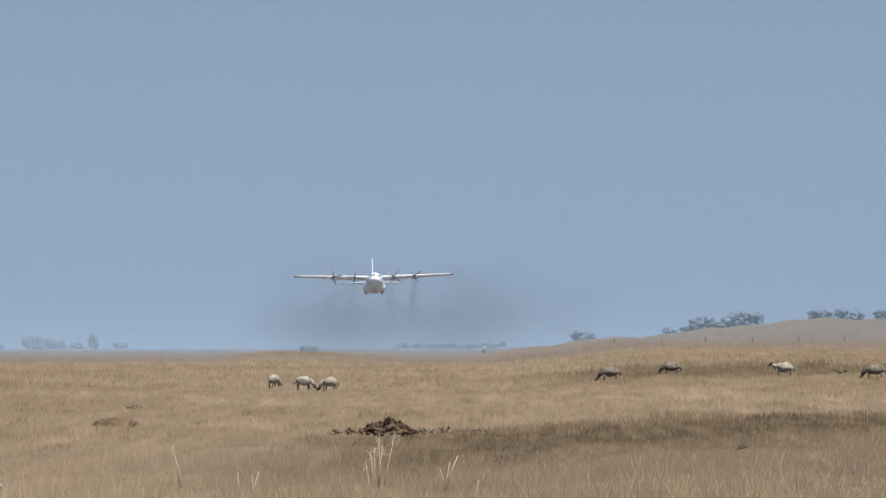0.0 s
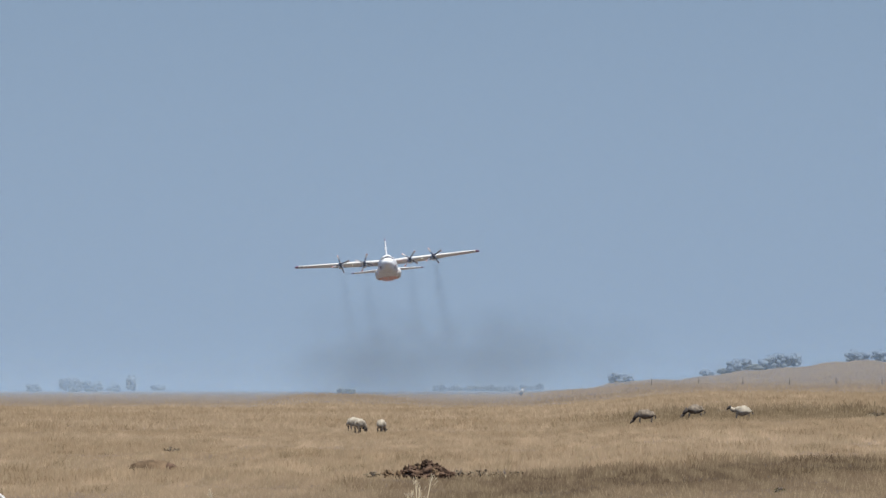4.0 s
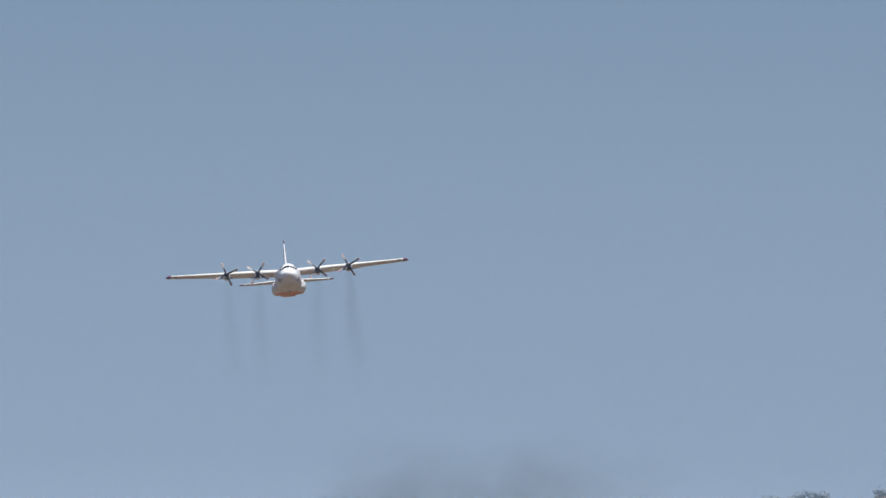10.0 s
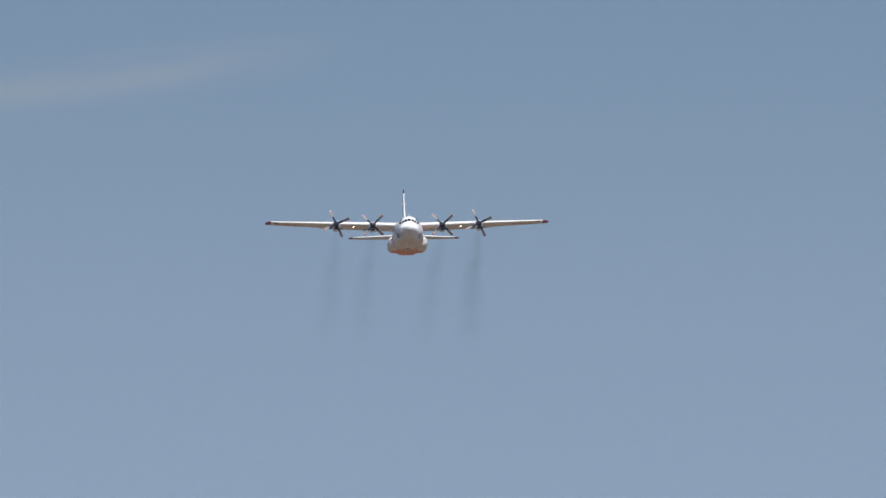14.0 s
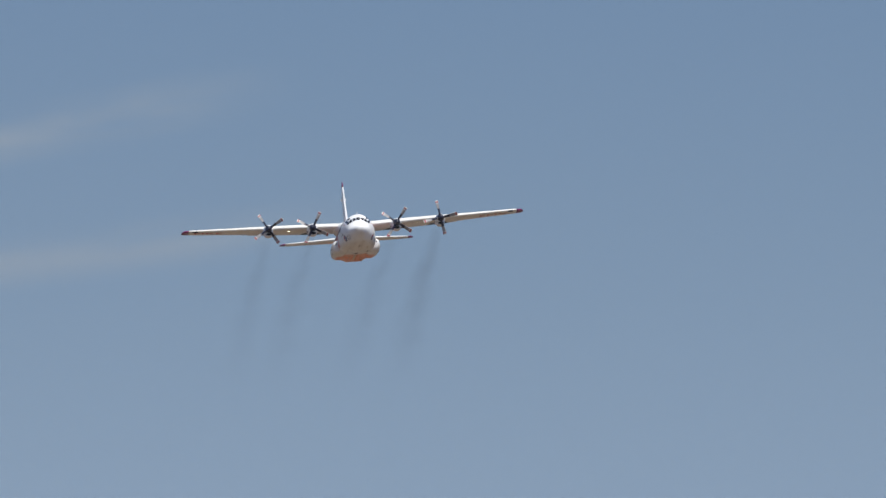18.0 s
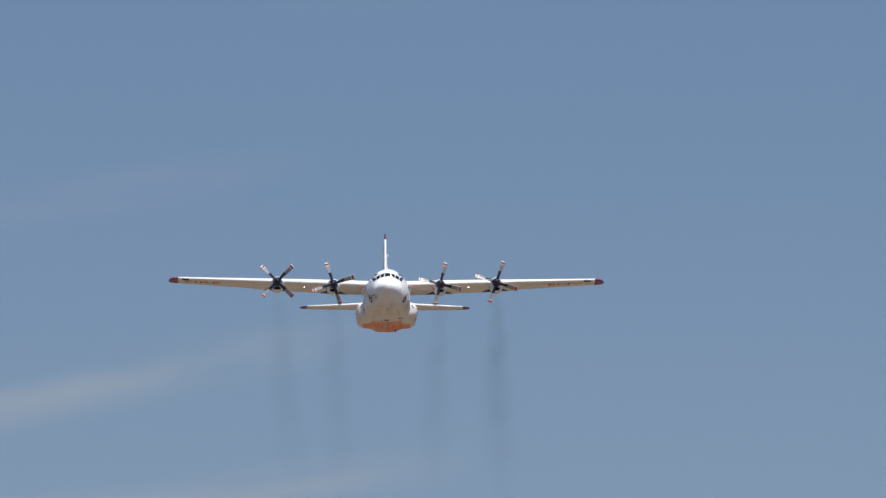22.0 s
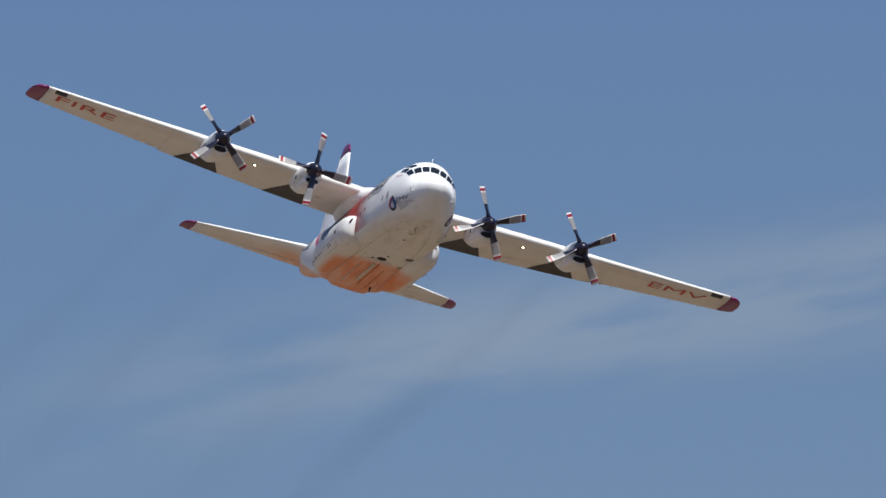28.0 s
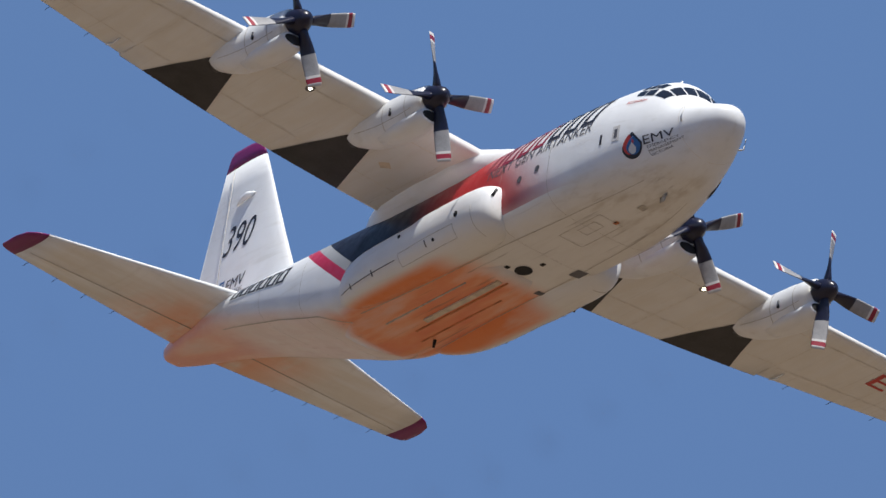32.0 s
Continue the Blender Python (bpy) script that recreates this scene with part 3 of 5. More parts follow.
def white_pole():
    x, y, z = at_bearing(-745, 111)
    base = empty("leaning_pole", x, y, z)
    part("pole", tube([(0, 0, -0.05), (-0.45, 0.02, 0.34), (-1.4, 0.06, 1.16)], [0.024, 0.025, 0.024], 12), "pole", base)
    part("cap", tube([(-1.4, 0.06, 1.16), (-1.44, 0.063, 1.195)], [0.028, 0.028], 12), "post", base)
    tagged(base, "white painted pole leaning over in the dry grass", "pole")


clod_heap()
burrow_mound()
for k, (a, r, s, kind) in enumerate([(-42, 186, 0.32, "shrub"), (5, 188, 0.34, "shrub"), (36, 187, 0.30, "shrub"), (64, 190, 0.24, "shrub"),
                                      (-190, 184, 0.22, "shrub"), (530, 135, 0.10, "weed"), (525, 132, 0.07, "weed"), (700, 360, 0.5, "shrub"), (-545, 262, 0.3, "shrub"), (540, 104, 0.14, "weed")]):
    shrub(a, r, s, kind, "low grey-green thistle growing among dry grass" if kind == "shrub" else "small green weed among dry grass", 20 + k)
stalk_clump("weed_stalks", -117, 103, [(0.0, -0.08, 0.66), (0.02, 0.02, 0.84), (-0.02, 0.07, 0.76), (0.04, 0.22, 0.90), (0.0, -0.03, 0.72), (-0.03, -0.14, 0.56)], "clump of tall bleached dry weed stalks", 3)
stalk_clump("weed_stalks", 5, 112, [(0.0, 0.16, 0.50), (0.03, -0.08, 0.34), (-0.03, 0.05, 0.42)], "bent dry weed stalk with drooping seed head", 4)
stalk_clump("weed_stalks", -466, 118, [(0.0, -0.10, 0.60), (0.03, -0.05, 0.40)], "thin dry weed stalk standing in the grass", 6)
stalk_clump("weed_stalks", -340, 104, [(0.0, 0.10, 0.46), (0.06, 0.02, 0.4), (-0.1, -0.16, 0.44)], "thin dry weed stalks standing in the grass", 7)
stalk_clump("weed_stalks", 60, 100, [(0.0, 0.14, 0.48), (-0.05, 0.02, 0.36)], "thin dry weed stalks standing in the grass", 8)
white_pole()


def fence_post(a, r, h):
    x, y, z = at_bearing(a, r)
    base = empty("fence_post", x, y, z - 0.05)
    part("stake", tube([(0, 0, 0), (0.02, 0, h * 0.6), (0.03, 0, h)], [0.07, 0.065, 0.06], 8), "post", base)
    part("crown", tube([(0.03, 0, h), (0.03, 0, h + 0.04)], [0.06, 0.03], 8), "post", base)
    tagged(base, "dark weathered wooden fence post on the ridge", "fence post", "ridge fence posts")


for a in (303, 386, 464, 547, 629, 710, 792):
    fence_post(a, 1150, 1.25)


def wire_run():
    base = empty("fence_wire")
    for h in (0.45, 0.8, 1.05):
        pts = [Vector(at_bearing(a, 1150)) + Vector((0.03, -0.08, h - 0.05)) for a in (303, 386, 464, 547, 629, 710, 792)]
        part("wire", tube([tuple(p) for p in pts], [0.006] * len(pts), 4), "post", base)
    tagged(base, "thin wires strung between weathered fence posts", "fence wire")


wire_run()


def tree(a, r, w, h, lift, kind, label, seed, name="far_tree"):
    """A spreading tree: trunk, limbs and a crown of uneven clumps with gaps."""
    x, y, z = at_bearing(a, r)
    base = empty(name, x, y, z + lift)
    rng = random.Random(seed)
    limbs = [tube([(0, 0, -1.5 - lift if lift < 0.5 else -0.5), (0.1, 0, h * 0.25), (0.0, 0.1, h * 0.6)], [0.035 * h, 0.03 * h, 0.015 * h], 8)]
    for _ in range(6):
        k, q = rng.uniform(0, 6.28), rng.uniform(0.25, 0.5)
        limbs.append(tube([(0, 0, h * 0.25), (math.cos(k) * w * q * 0.5, math.sin(k) * w * q * 0.5, h * 0.5), (math.cos(k) * w * q, math.sin(k) * w * q, h * 0.75)], [0.02 * h, 0.013 * h, 0.006 * h], 6))
    part("trunk", join(limbs), "bark", base)
    clumps = []
    for i in range(24):
        k, q = rng.uniform(0, 6.28), rng.uniform(0, 1) ** 0.5
        cz = h * rng.uniform(0.18, 0.86) * (1 - 0.2 * q)
        s = rng.uniform(0.09, 0.19) * h
        clumps.append(blob(s * 1.3 * w / h * 0.8, s * 1.3, s * 0.95, 0.5, 2.6, 2, seed + i * 1.7, (math.cos(k) * q * w * 0.42, math.sin(k) * q * w * 0.42, cz)))
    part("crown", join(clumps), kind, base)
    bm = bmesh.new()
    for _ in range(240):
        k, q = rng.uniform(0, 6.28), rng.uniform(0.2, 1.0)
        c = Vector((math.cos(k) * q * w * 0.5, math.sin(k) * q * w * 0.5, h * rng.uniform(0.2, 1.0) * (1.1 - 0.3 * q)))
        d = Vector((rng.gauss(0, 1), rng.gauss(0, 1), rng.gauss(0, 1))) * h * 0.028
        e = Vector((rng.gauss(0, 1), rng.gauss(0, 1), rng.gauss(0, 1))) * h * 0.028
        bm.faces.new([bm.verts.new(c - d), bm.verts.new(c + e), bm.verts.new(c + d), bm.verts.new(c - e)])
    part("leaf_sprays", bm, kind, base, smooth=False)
    tagged(base, label, "tree", "trees along the skyline")


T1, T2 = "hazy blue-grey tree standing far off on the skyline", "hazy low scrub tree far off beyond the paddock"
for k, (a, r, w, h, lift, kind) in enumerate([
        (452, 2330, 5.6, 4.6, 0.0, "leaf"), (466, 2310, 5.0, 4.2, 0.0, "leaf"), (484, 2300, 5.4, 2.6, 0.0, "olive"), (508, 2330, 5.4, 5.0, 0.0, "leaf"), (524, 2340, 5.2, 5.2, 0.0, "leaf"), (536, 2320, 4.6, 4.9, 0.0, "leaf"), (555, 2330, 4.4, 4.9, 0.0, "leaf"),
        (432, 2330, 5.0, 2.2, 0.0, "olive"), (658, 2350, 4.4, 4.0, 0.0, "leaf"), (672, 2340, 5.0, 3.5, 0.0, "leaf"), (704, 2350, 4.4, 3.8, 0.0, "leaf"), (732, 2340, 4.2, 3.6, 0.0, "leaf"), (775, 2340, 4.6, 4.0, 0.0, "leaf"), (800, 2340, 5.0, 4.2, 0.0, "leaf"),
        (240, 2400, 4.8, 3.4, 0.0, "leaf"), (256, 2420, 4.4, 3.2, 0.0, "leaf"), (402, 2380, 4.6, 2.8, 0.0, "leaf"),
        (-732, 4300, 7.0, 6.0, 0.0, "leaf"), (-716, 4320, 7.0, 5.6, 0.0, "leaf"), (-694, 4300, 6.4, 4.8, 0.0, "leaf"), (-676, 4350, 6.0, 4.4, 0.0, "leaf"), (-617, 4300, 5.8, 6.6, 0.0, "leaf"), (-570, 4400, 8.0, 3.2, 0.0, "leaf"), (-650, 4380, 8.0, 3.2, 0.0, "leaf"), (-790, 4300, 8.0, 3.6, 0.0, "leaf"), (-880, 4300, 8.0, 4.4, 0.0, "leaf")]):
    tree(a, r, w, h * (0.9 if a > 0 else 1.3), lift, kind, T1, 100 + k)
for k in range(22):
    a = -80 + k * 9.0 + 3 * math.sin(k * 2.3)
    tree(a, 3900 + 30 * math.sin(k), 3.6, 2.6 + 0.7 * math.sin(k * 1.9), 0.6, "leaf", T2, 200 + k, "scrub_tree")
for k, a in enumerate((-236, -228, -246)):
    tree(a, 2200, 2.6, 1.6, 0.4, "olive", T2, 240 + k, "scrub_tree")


def marker():
    x, y, z = at_bearing(68, 1650)
    base = empty("marker_board", x, y, z)
    part("board", box(-0.35, 0.35, -0.05, 0.05, 0.6, 1.9, 0.02), "blade", base).matrix_basis = pose(0, 0, 0, 0, 28, 0)
    part("leg", tube([(0.1, 0, -0.3), (0.45, 0, 0.9)], [0.06, 0.05], 8), "post", base)
    tagged(base, "slanted white marker board beyond the paddock", "marker")


marker()


def heat_haze():
    """Added see-through rings that imitate haze over the far plain, thinning upwards."""
    base = empty("heat_haze")
    for r in (830, 1050, 1270, 1560, 1850, 2100, 2480, 2850, 3250, 3650, 4050):
        bm = bmesh.new()
        rows = [[bm.verts.new((r * math.sin(2 * math.pi * j / 128), r * math.cos(2 * math.pi * j / 128), z)) for j in range(128)] for z in (-2.0, 175.0)]
        for j in range(128):
            k = (j + 1) % 128
            bm.faces.new((rows[0][j], rows[1][j], rows[1][k], rows[0][k]))
        part("haze_layer", bm, "haze", base)
    tagged(base, "thin pale blue heat haze lying over the distant plain", "haze", kind="stuff")


heat_haze()


def haze_bank():
    """Brown exhaust left hanging over the take-off run."""
    rng = random.Random(9)
    for k in range(18):
        a, r = 10 + rng.uniform(-260, 260), 2260 + rng.uniform(-60, 200)
        x, y, z = at_bearing(a, r)
        base = empty("smoke_bank", x, y, z)
        w, h = rng.uniform(12, 24), rng.uniform(8.0, 16.0)
        for s in (1.0, 0.88, 0.76, 0.64, 0.5, 0.35):
            part("veil", blob(w * s, w * s, h * s, 0.16, 0.9, 3, k * 5.1 + s * 2, (0, 0, h * 0.75)), "puff", base)
        tagged(base, "thin brown exhaust smoke hanging low over the runway", "smoke", "lingering smoke")


haze_bank()


# ---- sheep ----
def sheep(name_label, coat, grazing=True):
    base = empty("sheep")
    bm = blob(0.47, 0.26, 0.26, 0.12, 2.4, 3, len(name_label) * 1.3)
    for v in bm.verts:
        v.co.z += 0.60 + 0.05 * v.co.x * v.co.x
        v.co += v.normal * 0.02 * noise.noise(v.co * 14)
    part("fleece", bm, coat, base)
    for px, py in ((0.32, 0.13), (0.32, -0.13), (-0.34, 0.13), (-0.34, -0.13)):
        part("leg", tube([(px, py, 0.40), (px + 0.02, py, 0.2), (px, py, 0.0)], [0.055, 0.032, 0.036], 8), "face", base)
    drop = -0.38 if grazing else 0.16
    part("neck", tube([(0.42, 0, 0.62), (0.60, 0, 0.62 + drop * 0.45), (0.68, 0, 0.62 + drop * 0.8)], [0.15, 0.11, 0.09], 10), "face" if coat == "wool_dark" else coat, base)
    head = part("head", tube([(0.63, 0, 0.66 + drop), (0.72, 0, 0.64 + drop), (0.84, 0, 0.54 + drop), (0.88, 0, 0.50 + drop)], [0.05, 0.085, 0.06, 0.035], 10), "face", base)
    for s in (1, -1):
        part("ear", blob(0.025, 0.07, 0.035, 0.1, 1.0, 2, 1.0, (0.66, s * 0.12, 0.69 + drop)), "face", head)
    part("tail", tube([(-0.50, 0, 0.62), (-0.56, 0, 0.5), (-0.55, 0, 0.36)], [0.05, 0.045, 0.03], 8), coat, base)
    base.scale = (0.76, 0.76, 0.80)
    tagged(base, name_label, "sheep", "grazing flock")
    return base


FLOCK = {
    "l1": sheep("small cream sheep grazing in dry grass", "wool"), "l2": sheep("cream woolly sheep grazing with head down", "wool"), "l3": sheep("large cream sheep grazing in dry grass", "wool"),
    "s1": sheep("brown-fleeced sheep grazing with dark face lowered", "wool_dark"), "s2": sheep("grey-brown sheep grazing with dark face lowered", "wool_dark"), "s3": sheep("cream sheep with dark face walking with head raised", "wool", False), "s4": sheep("dusty grey-brown sheep at the edge of the flock", "wool_dark"),
}


def sheep_rows(r, rows, up=0.0):
    """Bearings along the ground at distance r, each with a heading in degrees."""
    out = []
    for t, a, rz in rows:
        x, y, z = at_bearing(a, r)
        out.append((t, pose(x, y, z + up - 0.03, 0, 0, rz)))
    return out

# ---- the aircraft ----
def curve(xs, ys):
    """A shape-keeping cubic through points."""
    xs, ys = np.array(xs, float), np.array(ys, float)
    h, s = np.diff(xs), np.diff(ys) / np.diff(xs)
    d = np.zeros(len(xs))
    for i in range(1, len(xs) - 1):
        if s[i - 1] * s[i] > 0:
            d[i] = (h[i - 1] + h[i]) / (h[i - 1] / s[i - 1] + h[i] / s[i])
    d[0], d[-1] = s[0], s[-1]

    def at(x):
        i = int(np.clip(np.searchsorted(xs, x) - 1, 0, len(xs) - 2))
        k = (min(max(x, xs[0]), xs[-1]) - xs[i]) / h[i]
        return float((2 * k**3 - 3 * k**2 + 1) * ys[i] + (k**3 - 2 * k**2 + k) * h[i] * d[i] + (3 * k**2 - 2 * k**3) * ys[i + 1] + (k**3 - k**2) * h[i] * d[i + 1])
    return at


# distance from the nose, then the level of greatest width, half width, height above, depth below
STATIONS = [
    (0.00, 0.10, 0.03, 0.03, 0.03), (0.06, 0.10, 0.30, 0.26, 0.26), (0.20, 0.08, 0.50, 0.37, 0.42), (0.50, 0.05, 0.73, 0.50, 0.62), (0.95, 0.03, 0.98, 0.66, 0.84), (1.35, 0.01, 1.17, 0.82, 1.04),
    (1.55, 0.0, 1.26, 0.98, 1.13), (1.80, 0.0, 1.36, 1.40, 1.24), (2.10, 0.01, 1.48, 1.76, 1.34), (2.55, 0.02, 1.63, 1.98, 1.44), (3.20, 0.02, 1.80, 2.09, 1.55), (4.20, 0.01, 1.98, 2.15, 1.62), (5.40, 0.0, 2.10, 2.18, 1.65),
    (6.50, 0.0, 2.15, 2.18, 1.67), (16.4, 0.0, 2.15, 2.18, 1.68), (18.5, 0.25, 2.10, 1.95, 1.45), (20.5, 0.62, 1.98, 1.58, 1.12), (22.5, 1.05, 1.80, 1.16, 0.86), (24.5, 1.48, 1.52, 0.74, 0.66), (26.5, 1.78, 1.10, 0.46, 0.52), (28.2, 1.93, 0.72, 0.34, 0.42), (29.1, 2.00, 0.42, 0.25, 0.32), (29.5, 2.02, 0.05, 0.04, 0.05)]
F_C, F_W, F_T, F_B = (curve([s[0] for s in STATIONS], [s[k] for s in STATIONS]) for k in (1, 2, 3, 4))


def skin(X, th, off=0.0):
    """A point of the fuselage X metres behind the nose, th radians from the top towards the right side."""
    c, s = math.cos(th), math.sin(th)
    W, T, B = F_W(X), F_T(X), F_B(X)
    y, z = -W * s, F_C(X) + T * c
    n = Vector((0, -s / max(W, 0.1), c / max(T, 0.1)))
    if c <= 0:
        # the floor is flat with rounded lower corners
        e = 2.1 + 2.2 * float(smooth(X, 1.5, 6.5)) - 1.2 * float(smooth(X, 20.0, 28.0))
        k = (abs(s / W) ** e + abs(c / B) ** e) ** (-1 / e)
        y, z = -k * s, F_C(X) + k * c
        n = Vector((0, -math.copysign(abs(k * s / W) ** (e - 1) / W, s), -abs(k * c / B) ** (e - 1) / B))
    if off:
        n.normalize()
        slope = (F_W(X + 0.05) - F_W(X - 0.05)) / 0.1
        n = (n + Vector((max(min(slope, 2.0), -2.0), 0, 0))).normalized()
        return Vector((-X, y, z)) + n * off
    return Vector((-X, y, z))


def skin_patch(corners, off=0.012, n=8, m=8):
    """A patch lying on the fuselage; corners (X, degrees) in order round it."""
    (a, b), (c, d), (e, f), (g, h) = corners
    bm = bmesh.new()
    vs = []
    for i in range(n + 1):
        u = i / n
        row = []
        for j in range(m + 1):
            v = j / m
            X = (a * (1 - u) + c * u) * (1 - v) + (g * (1 - u) + e * u) * v
            th = (b * (1 - u) + d * u) * (1 - v) + (h * (1 - u) + f * u) * v
            row.append(bm.verts.new(skin(X, radians(th), off)))
        vs.append(row)
    for i in range(n):
        for j in range(m):
            bm.faces.new((vs[i][j], vs[i + 1][j], vs[i + 1][j + 1], vs[i][j + 1]))
    bmesh.ops.recalc_face_normals(bm, faces=bm.faces)
    return bm


def skin_line(points, width=0.03, off=0.010):
    """A thin joint along (X, degrees) points on the fuselage."""
    bm = bmesh.new()
    for (x0, t0), (x1, t1) in zip(points, points[1:]):
        n = max(2, int(abs(t1 - t0) / 6) + int(abs(x1 - x0) / 0.8))
        L = math.hypot(x1 - x0, radians(t1 - t0) * 2.1) or 1
        ox, ot = -radians(t1 - t0) * 2.1 / L * width / 2, math.degrees((x1 - x0) / L * width / 2 / 2.1)
        prev = None
        for i in range(n + 1):
            X, th = x0 + (x1 - x0) * i / n, t0 + (t1 - t0) * i / n
            cur = (bm.verts.new(skin(X + ox, radians(th + ot), off)), bm.verts.new(skin(X - ox, radians(th - ot), off)))
            if prev:
                bm.faces.new((prev[0], prev[1], cur[1], cur[0]))
            prev = cur
    bmesh.ops.recalc_face_normals(bm, faces=bm.faces)
    return bm


def skin_disc(X, deg, r, off=0.013):
    """A round cover lying on the fuselage."""
    bm = bmesh.new()
    cen = bm.verts.new(skin(X, radians(deg), off))
    vs = [bm.verts.new(skin(X + r * math.cos(2 * math.pi * k / 20), radians(deg) + r / 2.1 * math.sin(2 * math.pi * k / 20), off)) for k in range(20)]
    for k in range(20):
        bm.faces.new((cen, vs[k], vs[(k + 1) % 20]))
    bmesh.ops.recalc_face_normals(bm, faces=bm.faces)
    return bm


def letters(text, size, shear=0.0, cuts=0):
    """Flat lettering in the built-in font: points u, v and faces."""
    cu = bpy.data.curves.new("text", "FONT")
    cu.body, cu.size, cu.shear, cu.resolution_u, cu.offset = text, size, shear, 3, 0.0
    ob = bpy.data.objects.new("text", cu)
    me = bpy.data.meshes.new_from_object(ob)
    bm = bmesh.new()
    bm.from_mesh(me)
    bpy.data.objects.remove(ob)
    bpy.data.meshes.remove(me)
    bpy.data.curves.remove(cu)
    bmesh.ops.triangulate(bm, faces=bm.faces)
    for _ in range(cuts):
        long = [e for e in bm.edges if e.calc_length() > 0.13]
        if long:
            bmesh.ops.subdivide_edges(bm, edges=long, cuts=1)
            bmesh.ops.triangulate(bm, faces=bm.faces)
    return bm


def widen(bm, width, height_=None):
    xs, ys = [v.co.x for v in bm.verts], [v.co.y for v in bm.verts]
    kx = width / (max(xs) - min(xs))
    ky = height_ / (max(ys) - min(ys)) if height_ else kx
    x0, y0 = min(xs), min(ys)
    for v in bm.verts:
        v.co = Vector(((v.co.x - x0) * kx, (v.co.y - y0) * ky, 0))
    return bm


def on_skin(bm, X0, deg, side=1, off=0.014, drop=0.0):
    """Lays flat lettering on the fuselage: side 1 is the right side, read towards the nose."""
    for v in bm.verts:
        u, w = v.co.x, v.co.y
        X = X0 - side * u
        th = radians(deg) - (w - drop * u) / 2.1
        v.co = skin(X, side * th, off)
    return bm


def slabs(n, width, tall, gap=0.24, shear=0.3, start=0.0):
    """A row of slanted blocks in place of a name."""
    bm = bmesh.new()
    w = width / n
    for i in range(n):
        x0, x1 = start + i * w, start + (i + 1 - gap) * w
        rows = []
        for k in range(9):
            v = tall * k / 8
            rows.append([bm.verts.new((x0 + (x1 - x0) * j / 4 + shear * v, v, 0)) for j in range(5)])
        for k in range(8):
            for j in range(4):
                if not (1 <= j <= 2 and 1 <= k <= 6):
                    bm.faces.new((rows[k][j], rows[k][j + 1], rows[k + 1][j + 1], rows[k + 1][j]))
    return bm


plane = empty("air_tanker")
tagged(plane, "white four-engined turboprop air tanker with orange-stained belly, in flight", "airplane")

# fuselage
xs = sorted(set([round(0.01 * k * k * 0.9, 3) for k in range(1, 18)] + [2.0 + 0.15 * k for k in range(20)] + [5 + 0.5 * k for k in range(48)] + [28.9, 29.1, 29.3, 29.45]))
xs = [x for x in xs if x < 29.5]
fuselage = part("fuselage", loft([[skin(x, 2 * math.pi * j / 72) for j in range(72)] for x in xs]), "body", plane, "white fuselage with red and navy sweep and orange-stained belly")

